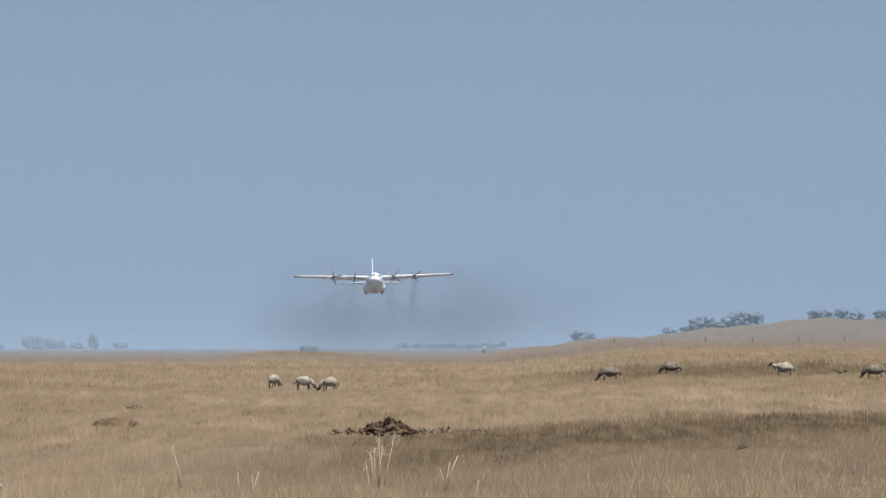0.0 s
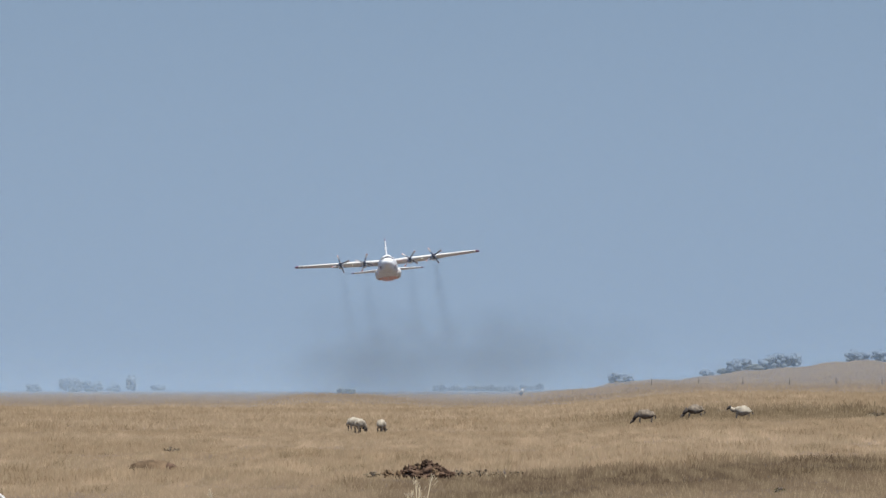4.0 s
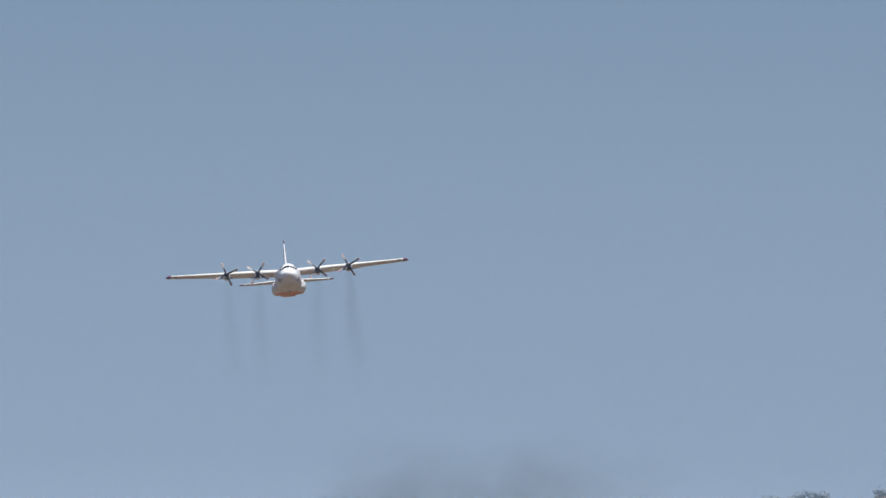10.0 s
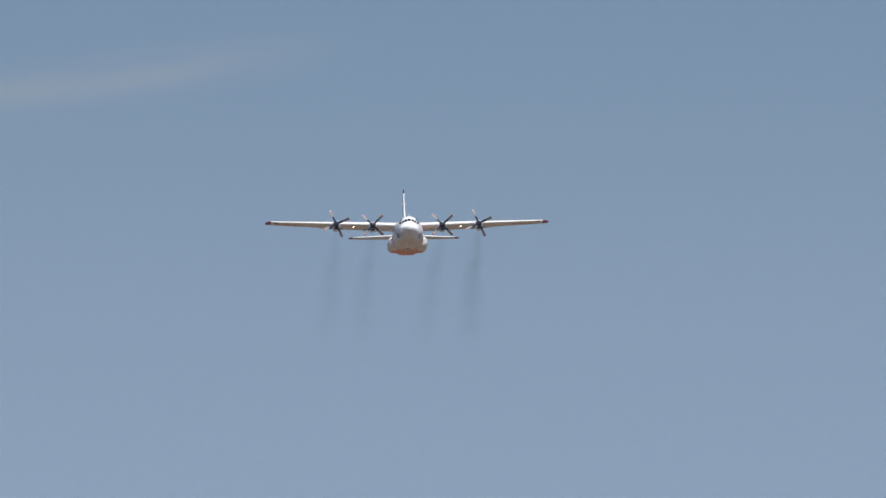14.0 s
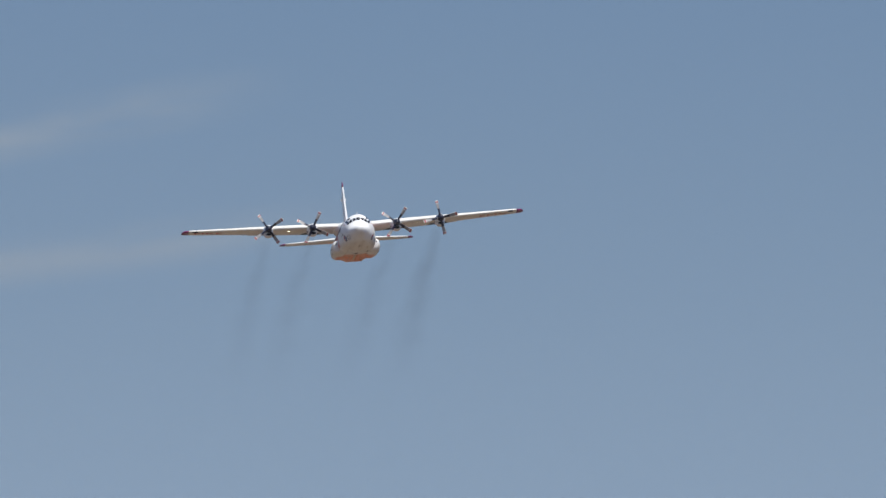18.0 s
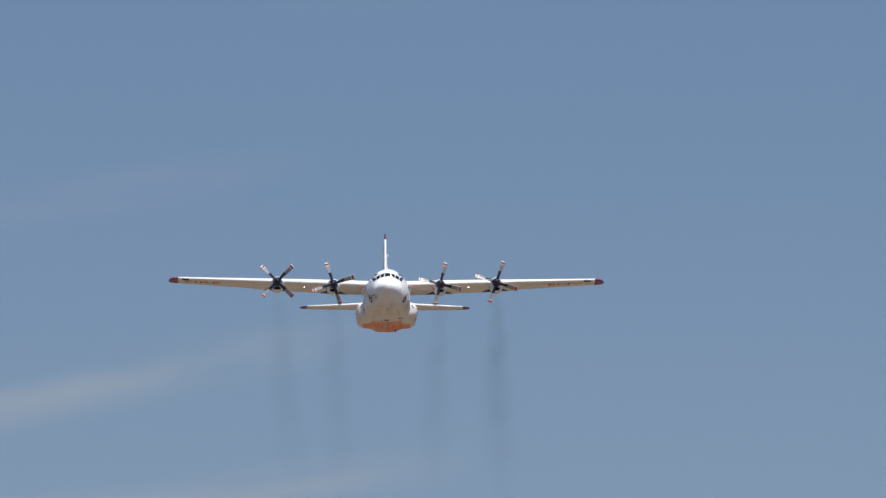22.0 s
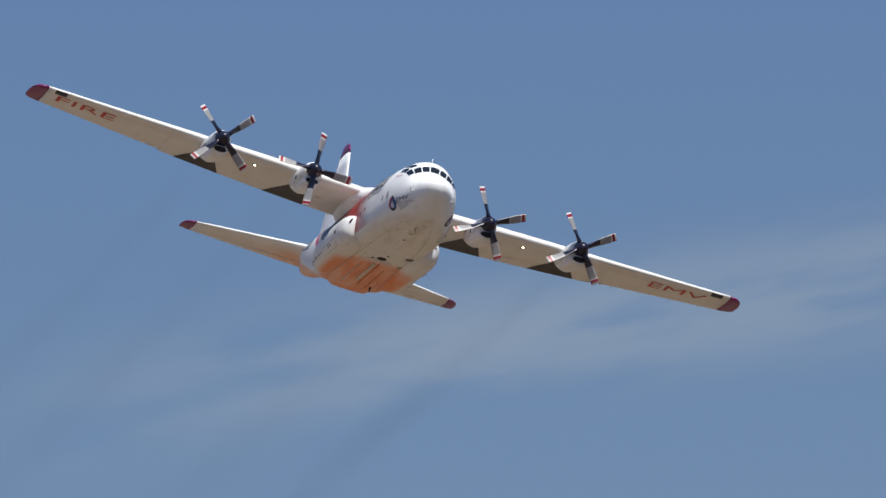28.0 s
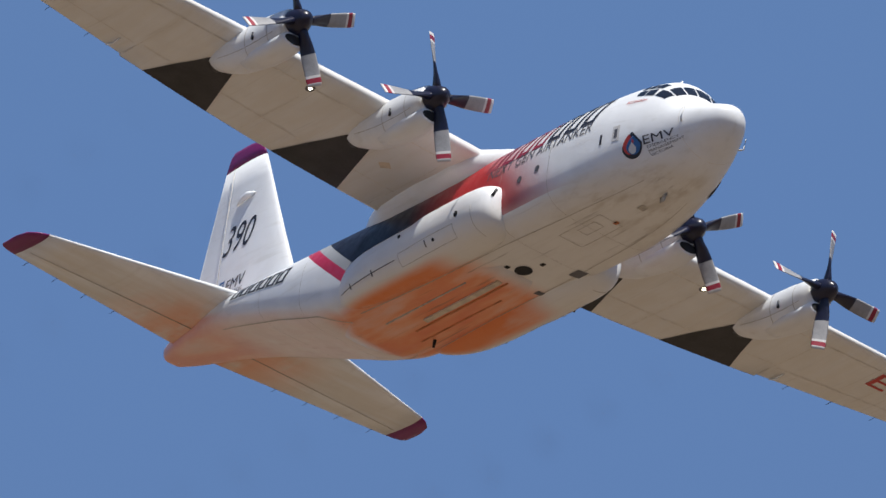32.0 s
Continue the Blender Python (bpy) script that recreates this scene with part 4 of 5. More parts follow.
# cockpit glazing: a centre pane, then mirrored panes in thin white frames
part("window_pane", skin_patch([(1.70, -10), (1.70, 10), (1.93, 10.5), (1.93, -10.5)], 0.012), "glass", fuselage)
for s in (1, -1):
    for cs in ([(1.70, 12.5), (1.71, 28), (1.95, 28.5), (1.93, 12.8)], [(1.71, 30.5), (1.76, 47), (2.06, 46.5), (1.97, 31)],
               [(1.82, 49.5), (1.96, 62), (2.36, 59.5), (2.26, 49)], [(2.40, 49), (2.41, 59.5), (2.75, 58), (2.75, 49)], [(2.79, 49), (2.79, 58), (3.10, 56.5), (3.10, 49)],
               [(2.22, 36), (2.33, 46.5), (2.60, 46.5), (2.54, 36)], [(2.60, 36), (2.65, 46.5), (2.88, 46.5), (2.86, 37)], [(2.92, 37), (2.94, 46.5), (3.12, 46.5), (3.12, 38)]):
        part("window_pane", skin_patch([(X, s * d) for X, d in cs], 0.012), "glass", fuselage)
    part("nose_seam", skin_line([(1.28, s * 20), (1.28, s * 175)], 0.010), "seam", fuselage)
    # side windows and the crew door
    for X, d in ((6.75, 97), (7.6, 99)):
        part("porthole", skin_disc(X, s * d, 0.11), "grey_ink", fuselage)
    part("door_slot", skin_patch([(3.98, s * 92), (3.98, s * 102), (3.90, s * 102), (3.90, s * 92)], 0.012, 2, 6), "ink", fuselage)
    part("door_frame", skin_patch([(3.50, s * 88), (3.50, s * 103), (3.24, s * 103), (3.24, s * 88)], 0.012, 2, 6), "tipwhite", fuselage)
    part("door_window", skin_patch([(3.43, s * 91), (3.43, s * 100), (3.31, s * 100), (3.31, s * 91)], 0.018, 2, 6), "grey_ink", fuselage)
    part("pitot_tube", tube([tuple(skin(1.20, s * radians(100), 0.0)), tuple(skin(1.15, s * radians(98), 0.14)), tuple(skin(1.08, s * radians(80), 0.16))], [0.035, 0.03, 0.016], 6), "white", fuselage)
    part("belly_seam", skin_line([(16.2, s * 138), (13.0, s * 141), (9.2, s * 142), (5.0, s * 146), (3.0, s * 150)], 0.022), "line", fuselage)
    part("ramp_seam", skin_line([(16.6, s * 178), (16.9, s * 142), (18.2, s * 128), (20.6, s * 122), (24.6, s * 118)], 0.03), "line", fuselage)
    for X in (6.2, 8.6, 18.9, 21.5):
        part("frame_seam", skin_line([(X, s * 60), (X, s * 178)], 0.012), "line", fuselage)
    # emblem and lettering, both sides of the nose
    X_e = 2.80
    bm = bmesh.new()
    ring = []
    for k in range(40):
        a = 2 * math.pi * k / 40
        w = 0.34 * math.sin(a)
        v = -0.50 * math.cos(a)
        if v > 0:
            w *= (1 - v / 0.50) ** 0.55 * 0.9 + 0.05
        ring.append((w + 0.16 * max(v, 0) ** 2, v))
    cen = bm.verts.new((0, -0.1, 0))
    vs = [bm.verts.new((w, v, 0)) for w, v in ring]
    for k in range(40):
        bm.faces.new((cen, vs[k], vs[(k + 1) % 40]))
    part("emblem", on_skin(bm, X_e, 113, s, 0.014), "ink", fuselage, "dark drop-shaped emblem")
    bm = bmesh.new()
    cen = bm.verts.new((-0.1, 0.0, 0))
    vs = [bm.verts.new((w * 0.62 - 0.09, v * 0.74 + 0.06, 0)) for w, v in ring]
    for k in range(40):
        bm.faces.new((cen, vs[k], vs[(k + 1) % 40]))
    part("emblem_flame", on_skin(bm, X_e, 113, s, 0.020), "red", fuselage, "red flame edge of the emblem")
    bm = bmesh.new()
    cen = bm.verts.new((0, -0.1, 0))
    vs = [bm.verts.new((w * 0.70 + 0.05, v * 0.70 - 0.02, 0)) for w, v in ring]
    for k in range(40):
        bm.faces.new((cen, vs[k], vs[(k + 1) % 40]))
    part("emblem_inner", on_skin(bm, X_e, 113, s, 0.026), "blue", fuselage, "blue drop inside the emblem")
    bm = bmesh.new()
    cen = bm.verts.new((0, 0, 0))
    vs = [bm.verts.new((w * 0.36 + 0.01, v * 0.42 - 0.12, 0)) for w, v in ring]
    for k in range(40):
        bm.faces.new((cen, vs[k], vs[(k + 1) % 40]))
    part("emblem_core", on_skin(bm, X_e, 113, s, 0.033), "tipwhite", fuselage, "white drop at the heart of the emblem")
    x_t = X_e - 0.44 if s == 1 else X_e + 1.55 - 0.35
    part("lettering", on_skin(widen(letters("EMV", 0.5, 0.0, 3), 0.98, 0.36), x_t + (0.06 if s == 1 else 0.0), 117, s), "ink", fuselage, "dark lettering on the nose")
    for k, word in enumerate(("EMERGENCY", "MANAGEMENT", "VICTORIA")):
        part("small_lettering", on_skin(widen(letters(word, 0.2, 0.0, 1), (1.0, 1.12, 0.74)[k], 0.12), x_t - s * 0.02, 122 + 5.0 * k, s), "grey_ink", fuselage, "fine grey lettering")
    x_n, x_c = (9.35, 9.6) if s == 1 else (4.3, 4.2)
    part("slogan", on_skin(widen(letters("NEXT GEN AIRTANKER", 0.4, 0.15, 3), 4.9, 0.36), x_n, 84, s), "grey_ink", fuselage, "grey lettering along the cabin")
    for k in range(7):
        part("name_block", on_skin(slabs(1, 5.3 / 7, 1.12, 0.24, 0.3, k * 5.3 / 7), x_c, 75, s), ("ink" if (k > 3) == (s == 1) else "tipred"), fuselage, "slanted block of the cabin name")
    for k in range(6):
        part("registration_block", on_skin(slabs(1, 0.60, 0.72, 0.16, 0.35, k * 0.60), 23.6 if s == 1 else 20.0, 87, s), "ink", fuselage, "slanted dark block under the fin")
    part("window_script", on_skin(slabs(8, 0.75, 0.09, 0.3, 0.2), 3.3 if s == 1 else 2.5, 66, s), "red", fuselage, "small red blocks below the window")

# belly fittings
tank = []
for X, w, d in ((10.2, 0.75, 0.02), (10.9, 1.05, 0.05), (12.0, 1.2, 0.08), (14.0, 1.28, 0.10), (15.8, 1.28, 0.12), (16.6, 1.2, 0.14), (17.1, 1.1, 0.20), (17.7, 0.9, 0.12), (18.4, 0.6, 0.02)):
    b = F_C(X) - F_B(X)
    tank.append([(-X, y * w, b + 0.28 - (0.28 + d) * z) for y, z in ((-1.35, 0.0), (-1.05, 0.62), (-0.8, 0.95), (-0.3, 1.0), (0.3, 1.0), (0.8, 0.95), (1.05, 0.62), (1.35, 0.0))])
tank_body = part("belly_tank", loft(tank), "body", plane, "shallow belly tank streaked with orange retardant")
def keel_strip(y0, y1, x0, x1, out):
    """A bar along the floor of the belly tank."""
    deep = curve([10.2, 10.9, 12.0, 14.0, 15.8, 16.6], [0.02, 0.05, 0.08, 0.10, 0.12, 0.14])
    rings = []
    for k in range(9):
        X = x0 + (x1 - x0) * k / 8
        z = F_C(X) - F_B(X) - deep(X)
        rings.append([(-X, y0, z + 0.05), (-X, y0, z - out), (-X, y1, z - out), (-X, y1, z + 0.05)])
    return loft(rings)


part("tank_door", keel_strip(-0.20, -0.02, 10.9, 14.6, 0.06), "cream", tank_body, "pale strip between the tank doors", False)
part("door_hinge", keel_strip(0.10, 0.15, 10.8, 15.4, 0.03), "rust", tank_body, "", False)
part("door_hinge", keel_strip(-0.75, -0.71, 11.8, 15.8, 0.015), "line", tank_body, "", False)
part("door_hinge", keel_strip(0.62, 0.66, 11.8, 15.8, 0.015), "rust", tank_body, "", False)
part("tank_vent", tube([(-15.4, 0.85, -1.72), (-15.45, 0.87, -2.02)], [0.06, 0.04], 8), "dark", tank_body)
part("drain_port", skin_disc(9.87, 180, 0.32), "dark", fuselage, "round dark drain port")
for X, d, w, t, mt in ((10.1, 165, 0.09, 2.5, "dark"), (9.1, 185, 0.10, 2.4, "dark"), (10.65, 217, 0.12, 4, "grey_ink"), (8.75, 217, 0.25, 5, "grey_ink"), (9.4, 224, 0.06, 1.6, "dark"), (9.15, 224, 0.06, 1.6, "dark"), (5.34, 180, 0.10, 2.5, "rust"), (5.34, 179, 0.05, 1.2, "dark"), (4.07, 180, 0.14, 4, "line"), (17.2, 150, 0.10, 3, "dark")):
    part("belly_fitting", skin_patch([(X + w, d - t), (X + w, d + t), (X - w, d + t), (X - w, d - t)], 0.012, 3, 3), mt, fuselage)
part("hatch_seam", skin_line([(5.35, 159), (5.35, 188), (7.3, 188), (7.3, 159), (5.35, 159)], 0.02), "line", fuselage)
part("hatch_seam", skin_line([(5.8, 164), (5.8, 176), (6.6, 176), (6.6, 164), (5.8, 164)], 0.02), "line", fuselage)
part("top_antenna", tube([(-7.2, 0, 2.15), (-7.35, 0, 2.50), (-7.5, 0, 2.62)], [0.05, 0.035, 0.02], 6), "ink", fuselage, "dark whip antenna")
part("blade_antenna", loft([[(-3.0 + dx * w, dy * w, z) for dx, dy in ((0, 0), (-0.08, 0.03), (-0.2, 0), (-0.08, -0.03))] for z, w in ((1.95, 1.0), (2.38, 0.7))]), "white", fuselage)
part("belly_antenna", loft([[(-2.9 + dx * w - 0.1 * k, dy * w, z) for dx, dy in ((0, 0), (-0.15, 0.03), (-0.4, 0), (-0.15, -0.03))] for k, (z, w) in enumerate(((-1.45, 1.0), (-1.75, 0.6)))]), "line", fuselage)

# undercarriage pods
POD = [(8.42, 1.92, -0.84, 0.30, 0.36), (8.48, 1.93, -0.86, 0.56, 0.54), (8.62, 1.94, -0.88, 0.76, 0.68), (8.97, 1.95, -0.91, 0.91, 0.80), (9.6, 1.95, -0.93, 0.98, 0.85), (11.5, 1.95, -0.94, 0.98, 0.86), (12.3, 1.95, -0.98, 0.92, 0.80),
       (13.6, 1.95, -0.99, 0.91, 0.79), (14.8, 1.92, -0.97, 0.86, 0.78), (15.7, 1.85, -0.93, 0.73, 0.73), (16.4, 1.76, -0.88, 0.52, 0.61), (16.8, 1.70, -0.83, 0.30, 0.44), (16.95, 1.66, -0.80, 0.14, 0.28)]
P_Y, P_Z, P_W, P_H = (curve([p[0] for p in POD], [p[k] * scale for p in POD]) for k, scale in ((1, 1.0), (2, 1.0), (3, 0.91), (4, 1.0)))


def pod_skin(X, deg, s, off=0.0):
    """A point of the pod X metres behind the nose, deg degrees from its top outwards."""
    c, q = math.cos(radians(deg)), math.sin(radians(deg))
    return (-X, s * (P_Y(X) + (P_W(X) + off) * math.copysign(abs(q) ** 0.85, q)), P_Z(X) + (P_H(X) + off) * math.copysign(abs(c) ** 0.80, c))


def pod_line(points, s, width=0.022):
    """A dark joint along (X, degrees) points of the pod."""
    rows = []
    for (x0, d0), (x1, d1) in zip(points, points[1:]):
        n = max(2, int(abs(x1 - x0) / 0.4) + int(abs(d1 - d0) / 8))
        rows += [(x0 + (x1 - x0) * i / n, d0 + (d1 - d0) * i / n) for i in range(n)]
    rows.append(points[-1])
    return tube([pod_skin(X, d, s, 0.002) for X, d in rows], [width / 2] * len(rows), 5)


def pod(s):
    xs_p = [8.42, 8.45, 8.48, 8.54, 8.62, 8.77, 8.97, 9.25, 9.6, 10.4, 11.2, 11.6, 11.8, 12.0, 12.2, 12.8, 13.6, 14.2, 14.8, 15.25, 15.7, 16.1, 16.4, 16.62, 16.8, 16.95]
    ob = part("gear_pod", loft([[pod_skin(X, 360 * j / 40, s) for j in range(40)] for X in xs_p]), "pod", plane, "bulging white undercarriage pod with rounded front")
    part("pod_intake", tube([pod_skin(8.50, 42, s, -0.01), pod_skin(8.49, 78, s, -0.01)], [0.05, 0.05], 8), "dark", ob, "dark slot at the front of the pod")
    for X, d, r in ((9.7, 96, 0.09), (12.7, 78, 0.06), (10.9, 124, 0.05)):
        part("pod_light", blob(r, 0.05, r * 1.2, 0.05, 1.0, 2, 1.0, pod_skin(X, d, s)), "dark", ob)
    part("pod_seam", pod_line([(9.05, 92), (9.05, 175)], s, 0.016), "line", ob)
    part("pod_seam", pod_line([(9.9, 112), (12.7, 112), (12.7, 146), (9.9, 146), (9.9, 112)], s, 0.016), "line", ob)
    part("pod_seam", pod_line([(12.9, 122), (16.2, 126)], s, 0.03), "grey_ink", ob, "grimy door joint")
    part("pod_seam", pod_line([(10.6, 58), (14.8, 62)], s, 0.016), "seam", ob)
    for X in (11.3, 14.1, 15.4):
        part("pod_latch", pod_line([(X, 116), (X, 132)], s, 0.045), "grey_ink", ob)
    return ob


for s in (1, -1):
    pod(s)


# lifting surfaces
def foil(c, t, n=14, up=1.15, low=0.85):
    """An aerofoil outline: chord fraction and height, round from the trailing edge."""
    f = lambda x: 5 * t * (0.2969 * math.sqrt(x) - 0.126 * x - 0.3516 * x * x + 0.2843 * x**3 - 0.1036 * x**4)
    xs_ = [0.5 * (1 - math.cos(math.pi * k / n)) for k in range(n + 1)]
    return [(x * c, up * c * f(x)) for x in xs_[::-1]] + [(x * c, -low * c * f(x)) for x in xs_[1:]]


W_LE = curve([0, 5.4, 20.2], [10.35, 10.45, 11.25])
W_TE = curve([0, 5.4, 20.2], [15.35, 15.30, 13.80])
W_T = curve([0, 5.4, 20.2], [0.17, 0.165, 0.12])


def wing_z(y):
    return 1.60 + 0.039 * abs(y)


TILT = math.tan(radians(2.2))    # the wing is set nose-up on the body


def droop(y, k):
    """Flaps partly lowered between the cabin and the ailerons."""
    return 0.08 * max(0.0, (k - 0.72) / 0.28) if abs(y) < 12.35 else 0.0


def wing_low(y, k, off=0.0):
    """The wing's lower skin at span y and chord fraction k."""
    c = W_TE(abs(y)) - W_LE(abs(y))
    t = W_T(abs(y))
    h = 0.65 * c * 5 * t * (0.2969 * math.sqrt(k) - 0.126 * k - 0.3516 * k * k + 0.2843 * k**3 - 0.1036 * k**4)
    return Vector((-(W_LE(abs(y)) + k * c), y, wing_z(y) - h - off - TILT * (k - 0.12) * c - droop(y, k)))


def wing_patch(corners, off, n=8, m=8):
    (a, b), (c, d), (e, f), (g, h) = corners
    bm = bmesh.new()
    vs = []
    for i in range(n + 1):
        u = i / n
        row = []
        for j in range(m + 1):
            v = j / m
            y = (a * (1 - u) + c * u) * (1 - v) + (g * (1 - u) + e * u) * v
            k = (b * (1 - u) + d * u) * (1 - v) + (h * (1 - u) + f * u) * v
            row.append(bm.verts.new(wing_low(y, k, off)))
        vs.append(row)
    for i in range(n):
        for j in range(m):
            bm.faces.new((vs[i][j], vs[i + 1][j], vs[i + 1][j + 1], vs[i][j + 1]))
    bmesh.ops.recalc_face_normals(bm, faces=bm.faces)
    return bm


def wing(s):
    ys = [0.0, 1.0, 2.2, 3.5, 5.4, 7.0, 9.0, 11.0, 12.34, 12.36, 13.0, 15.0, 17.0, 18.6, 19.35]
    rings = [[(-(W_LE(y) + x), s * y, wing_z(y) + z - TILT * (x - 0.12 * (W_TE(y) - W_LE(y))) - droop(y, x / (W_TE(y) - W_LE(y)))) for x, z in foil(W_TE(y) - W_LE(y), W_T(y), 14, 1.35, 0.65)] for y in ys]
    ob = part("wing", loft(rings), "wing", plane, "long straight white wing with cream underside")
    rings = []
    for y, q in ((19.36, 1.0), (19.7, 0.97), (19.95, 0.86), (20.12, 0.66), (20.2, 0.35)):
        c = (W_TE(y) - W_LE(y)) * q
        x0 = W_LE(y) + (W_TE(y) - W_LE(y)) * (1 - q) * 0.75
        rings.append([(-(x0 + x), s * y, wing_z(y) + z - TILT * (x0 + x - W_LE(y) - 0.12 * (W_TE(y) - W_LE(y)))) for x, z in foil(c, 0.115 * q, 14, 1.35, 0.65)])
    part("wing_tip", loft(rings), "magenta", ob, "rounded crimson wing tip")
    part("tip_stripe", wing_patch([(s * 18.3, 0.0), (s * 18.95, 0.0), (s * 18.95, 0.13), (s * 18.3, 0.13)], 0.012), "ink", ob, "dark block at the leading edge near the tip")
    for y in (4.94, 10.13):
        part("soot_panel", wing_patch([(s * (y - 0.45), 0.40), (s * (y + 0.45), 0.40), (s * (y + 1.30), 0.995), (s * (y - 1.30), 0.995)], 0.014), "black", ob, "matt black panel behind the engine")
    for y0, y1, k in ((2.4, 12.2, 0.72), (12.5, 18.9, 0.76), (2.4, 19.2, 0.16)):
        part("wing_seam", wing_patch([(s * y0, k - 0.004), (s * y1, k - 0.004), (s * y1, k + 0.004), (s * y0, k + 0.004)], 0.009, 16, 1), "seam", ob)
    for y in (2.5, 7.6, 12.35, 15.6):
        part("rib_seam", wing_patch([(s * (y - 0.011), 0.17), (s * (y + 0.011), 0.17), (s * (y + 0.011), 0.98), (s * (y - 0.011), 0.98)], 0.009, 1, 12), "seam", ob)
    part("landing_light", blob(0.06, 0.06, 0.04, 0.05, 1.0, 2, 1.0, tuple(wing_low(s * 7.62, 0.17, 0.02))), "lamp", ob, "lit landing lamp under the wing")
    part("light_well", join([wing_patch([(s * (7.62 + 0.15 * math.cos(k)), 0.17 + 0.04 * math.sin(k)), (s * (7.62 + 0.15 * math.cos(k + 0.785)), 0.17 + 0.04 * math.sin(k + 0.785)), (s * 7.62, 0.17), (s * 7.62, 0.17)], 0.008, 2, 2) for k in [0.785 * j for j in range(8)]]), "grey_ink", ob, "dark well round the landing lamp")
    part("flap_fairing", tube([tuple(wing_low(s * 12.9, 0.80, 0.03)), tuple(wing_low(s * 12.9, 0.9, 0.09)), tuple(wing_low(s * 12.9, 1.0, 0.02))], [0.02, 0.05, 0.02], 6), "white", ob)
    part("fuel_cap", join([wing_patch([(s * (3.6 + 0.24 * math.cos(k)), 0.5 + 0.05 * math.sin(k)), (s * (3.6 + 0.24 * math.cos(k + 1.57)), 0.5 + 0.05 * math.sin(k + 1.57)), (s * 3.6, 0.5), (s * 3.6, 0.5)], 0.01, 4, 4) for k in (0, 1.57, 3.14, 4.71)]), "cream", ob)
    for y in (13.6, 15.2, 16.8, 18.4):
        at = wing_low(s * y, 0.995)
        part("static_wick", tube([tuple(at + Vector((0.05, 0, 0.01))), tuple(at + Vector((-0.30, 0, -0.02)))], [0.012, 0.006], 5), "ink", ob, "thin dark static wick")
    word, y0, wd = ("FIRE", -18.7, 3.3) if s == -1 else ("EMV", 15.0, 3.2)
    bm = widen(letters(word, 1.0, 0.0, 2), wd, 0.92)
    for v in bm.verts:
        y = y0 + v.co.x
        c = W_TE(abs(y)) - W_LE(abs(y))
        v.co = wing_low(y, min(0.18 + (0.92 - v.co.y) / c, 0.97), 0.016)
    part("wing_lettering", bm, "red", ob, "large red letters under the wing")
    return ob


for s in (1, -1):
    wing(s)
# fairing where the wing crosses the cabin roof
fair = []
for X, w, h in ((9.0, 0.8, -0.06), (9.8, 1.5, -0.01), (10.6, 2.1, 0.08), (11.4, 2.35, 0.16), (13.0, 2.4, 0.18), (15.0, 2.2, 0.08), (16.3, 1.7, 0.0), (17.6, 1.0, -0.04)):
    fair.append([(-X, math.sin(a) * w, 1.55 + (0.65 + h) * max(math.cos(a), -0.2) ** 0.8 if math.cos(a) > 0 else 1.55 + 0.9 * math.cos(a)) for a in [2 * math.pi * j / 28 for j in range(28)]])
part("wing_root_fairing", loft(fair), "white", plane, "white fairing between wing and cabin roof")


def tailplane(s):
    LE, TE = curve([0, 8.02], [23.3, 25.75]), curve([0, 8.02], [28.2, 27.45])
    sect = lambda y, q=1.0: [(-(LE(y) + (TE(y) - LE(y)) * (1 - q) * 0.75 + x), s * y, 1.78 + 0.004 * y + z) for x, z in foil((TE(y) - LE(y)) * q, 0.11 * q)]
    ob = part("tailplane", loft([sect(y) for y in (0.0, 0.8, 2.0, 3.5, 5.0, 6.4, 7.35)]), "tail", plane, "white tailplane dusted orange near the root")
    part("tailplane_tip", loft([sect(7.36), sect(7.65, 0.95), sect(7.88, 0.82), sect(8.0, 0.5)]), "magenta", ob, "rounded crimson tailplane tip")
    for y in (3.2, 4.4, 5.6, 6.8):
        part("static_wick", tube([(-TE(y) + 0.05, s * y, 1.79), (-TE(y) - 0.28, s * y, 1.77)], [0.012, 0.006], 5), "ink", ob, "thin dark static wick")
    y_s = lambda y: Vector((-(LE(y) + 0.66 * (TE(y) - LE(y))), s * y, 1.78 - 0.85 * (TE(y) - LE(y)) * 0.037 - 0.012))
    part("elevator_seam", tube([tuple(y_s(y)) for y in (1.0, 3.0, 5.0, 7.2)], [0.011] * 4, 5), "line", ob)


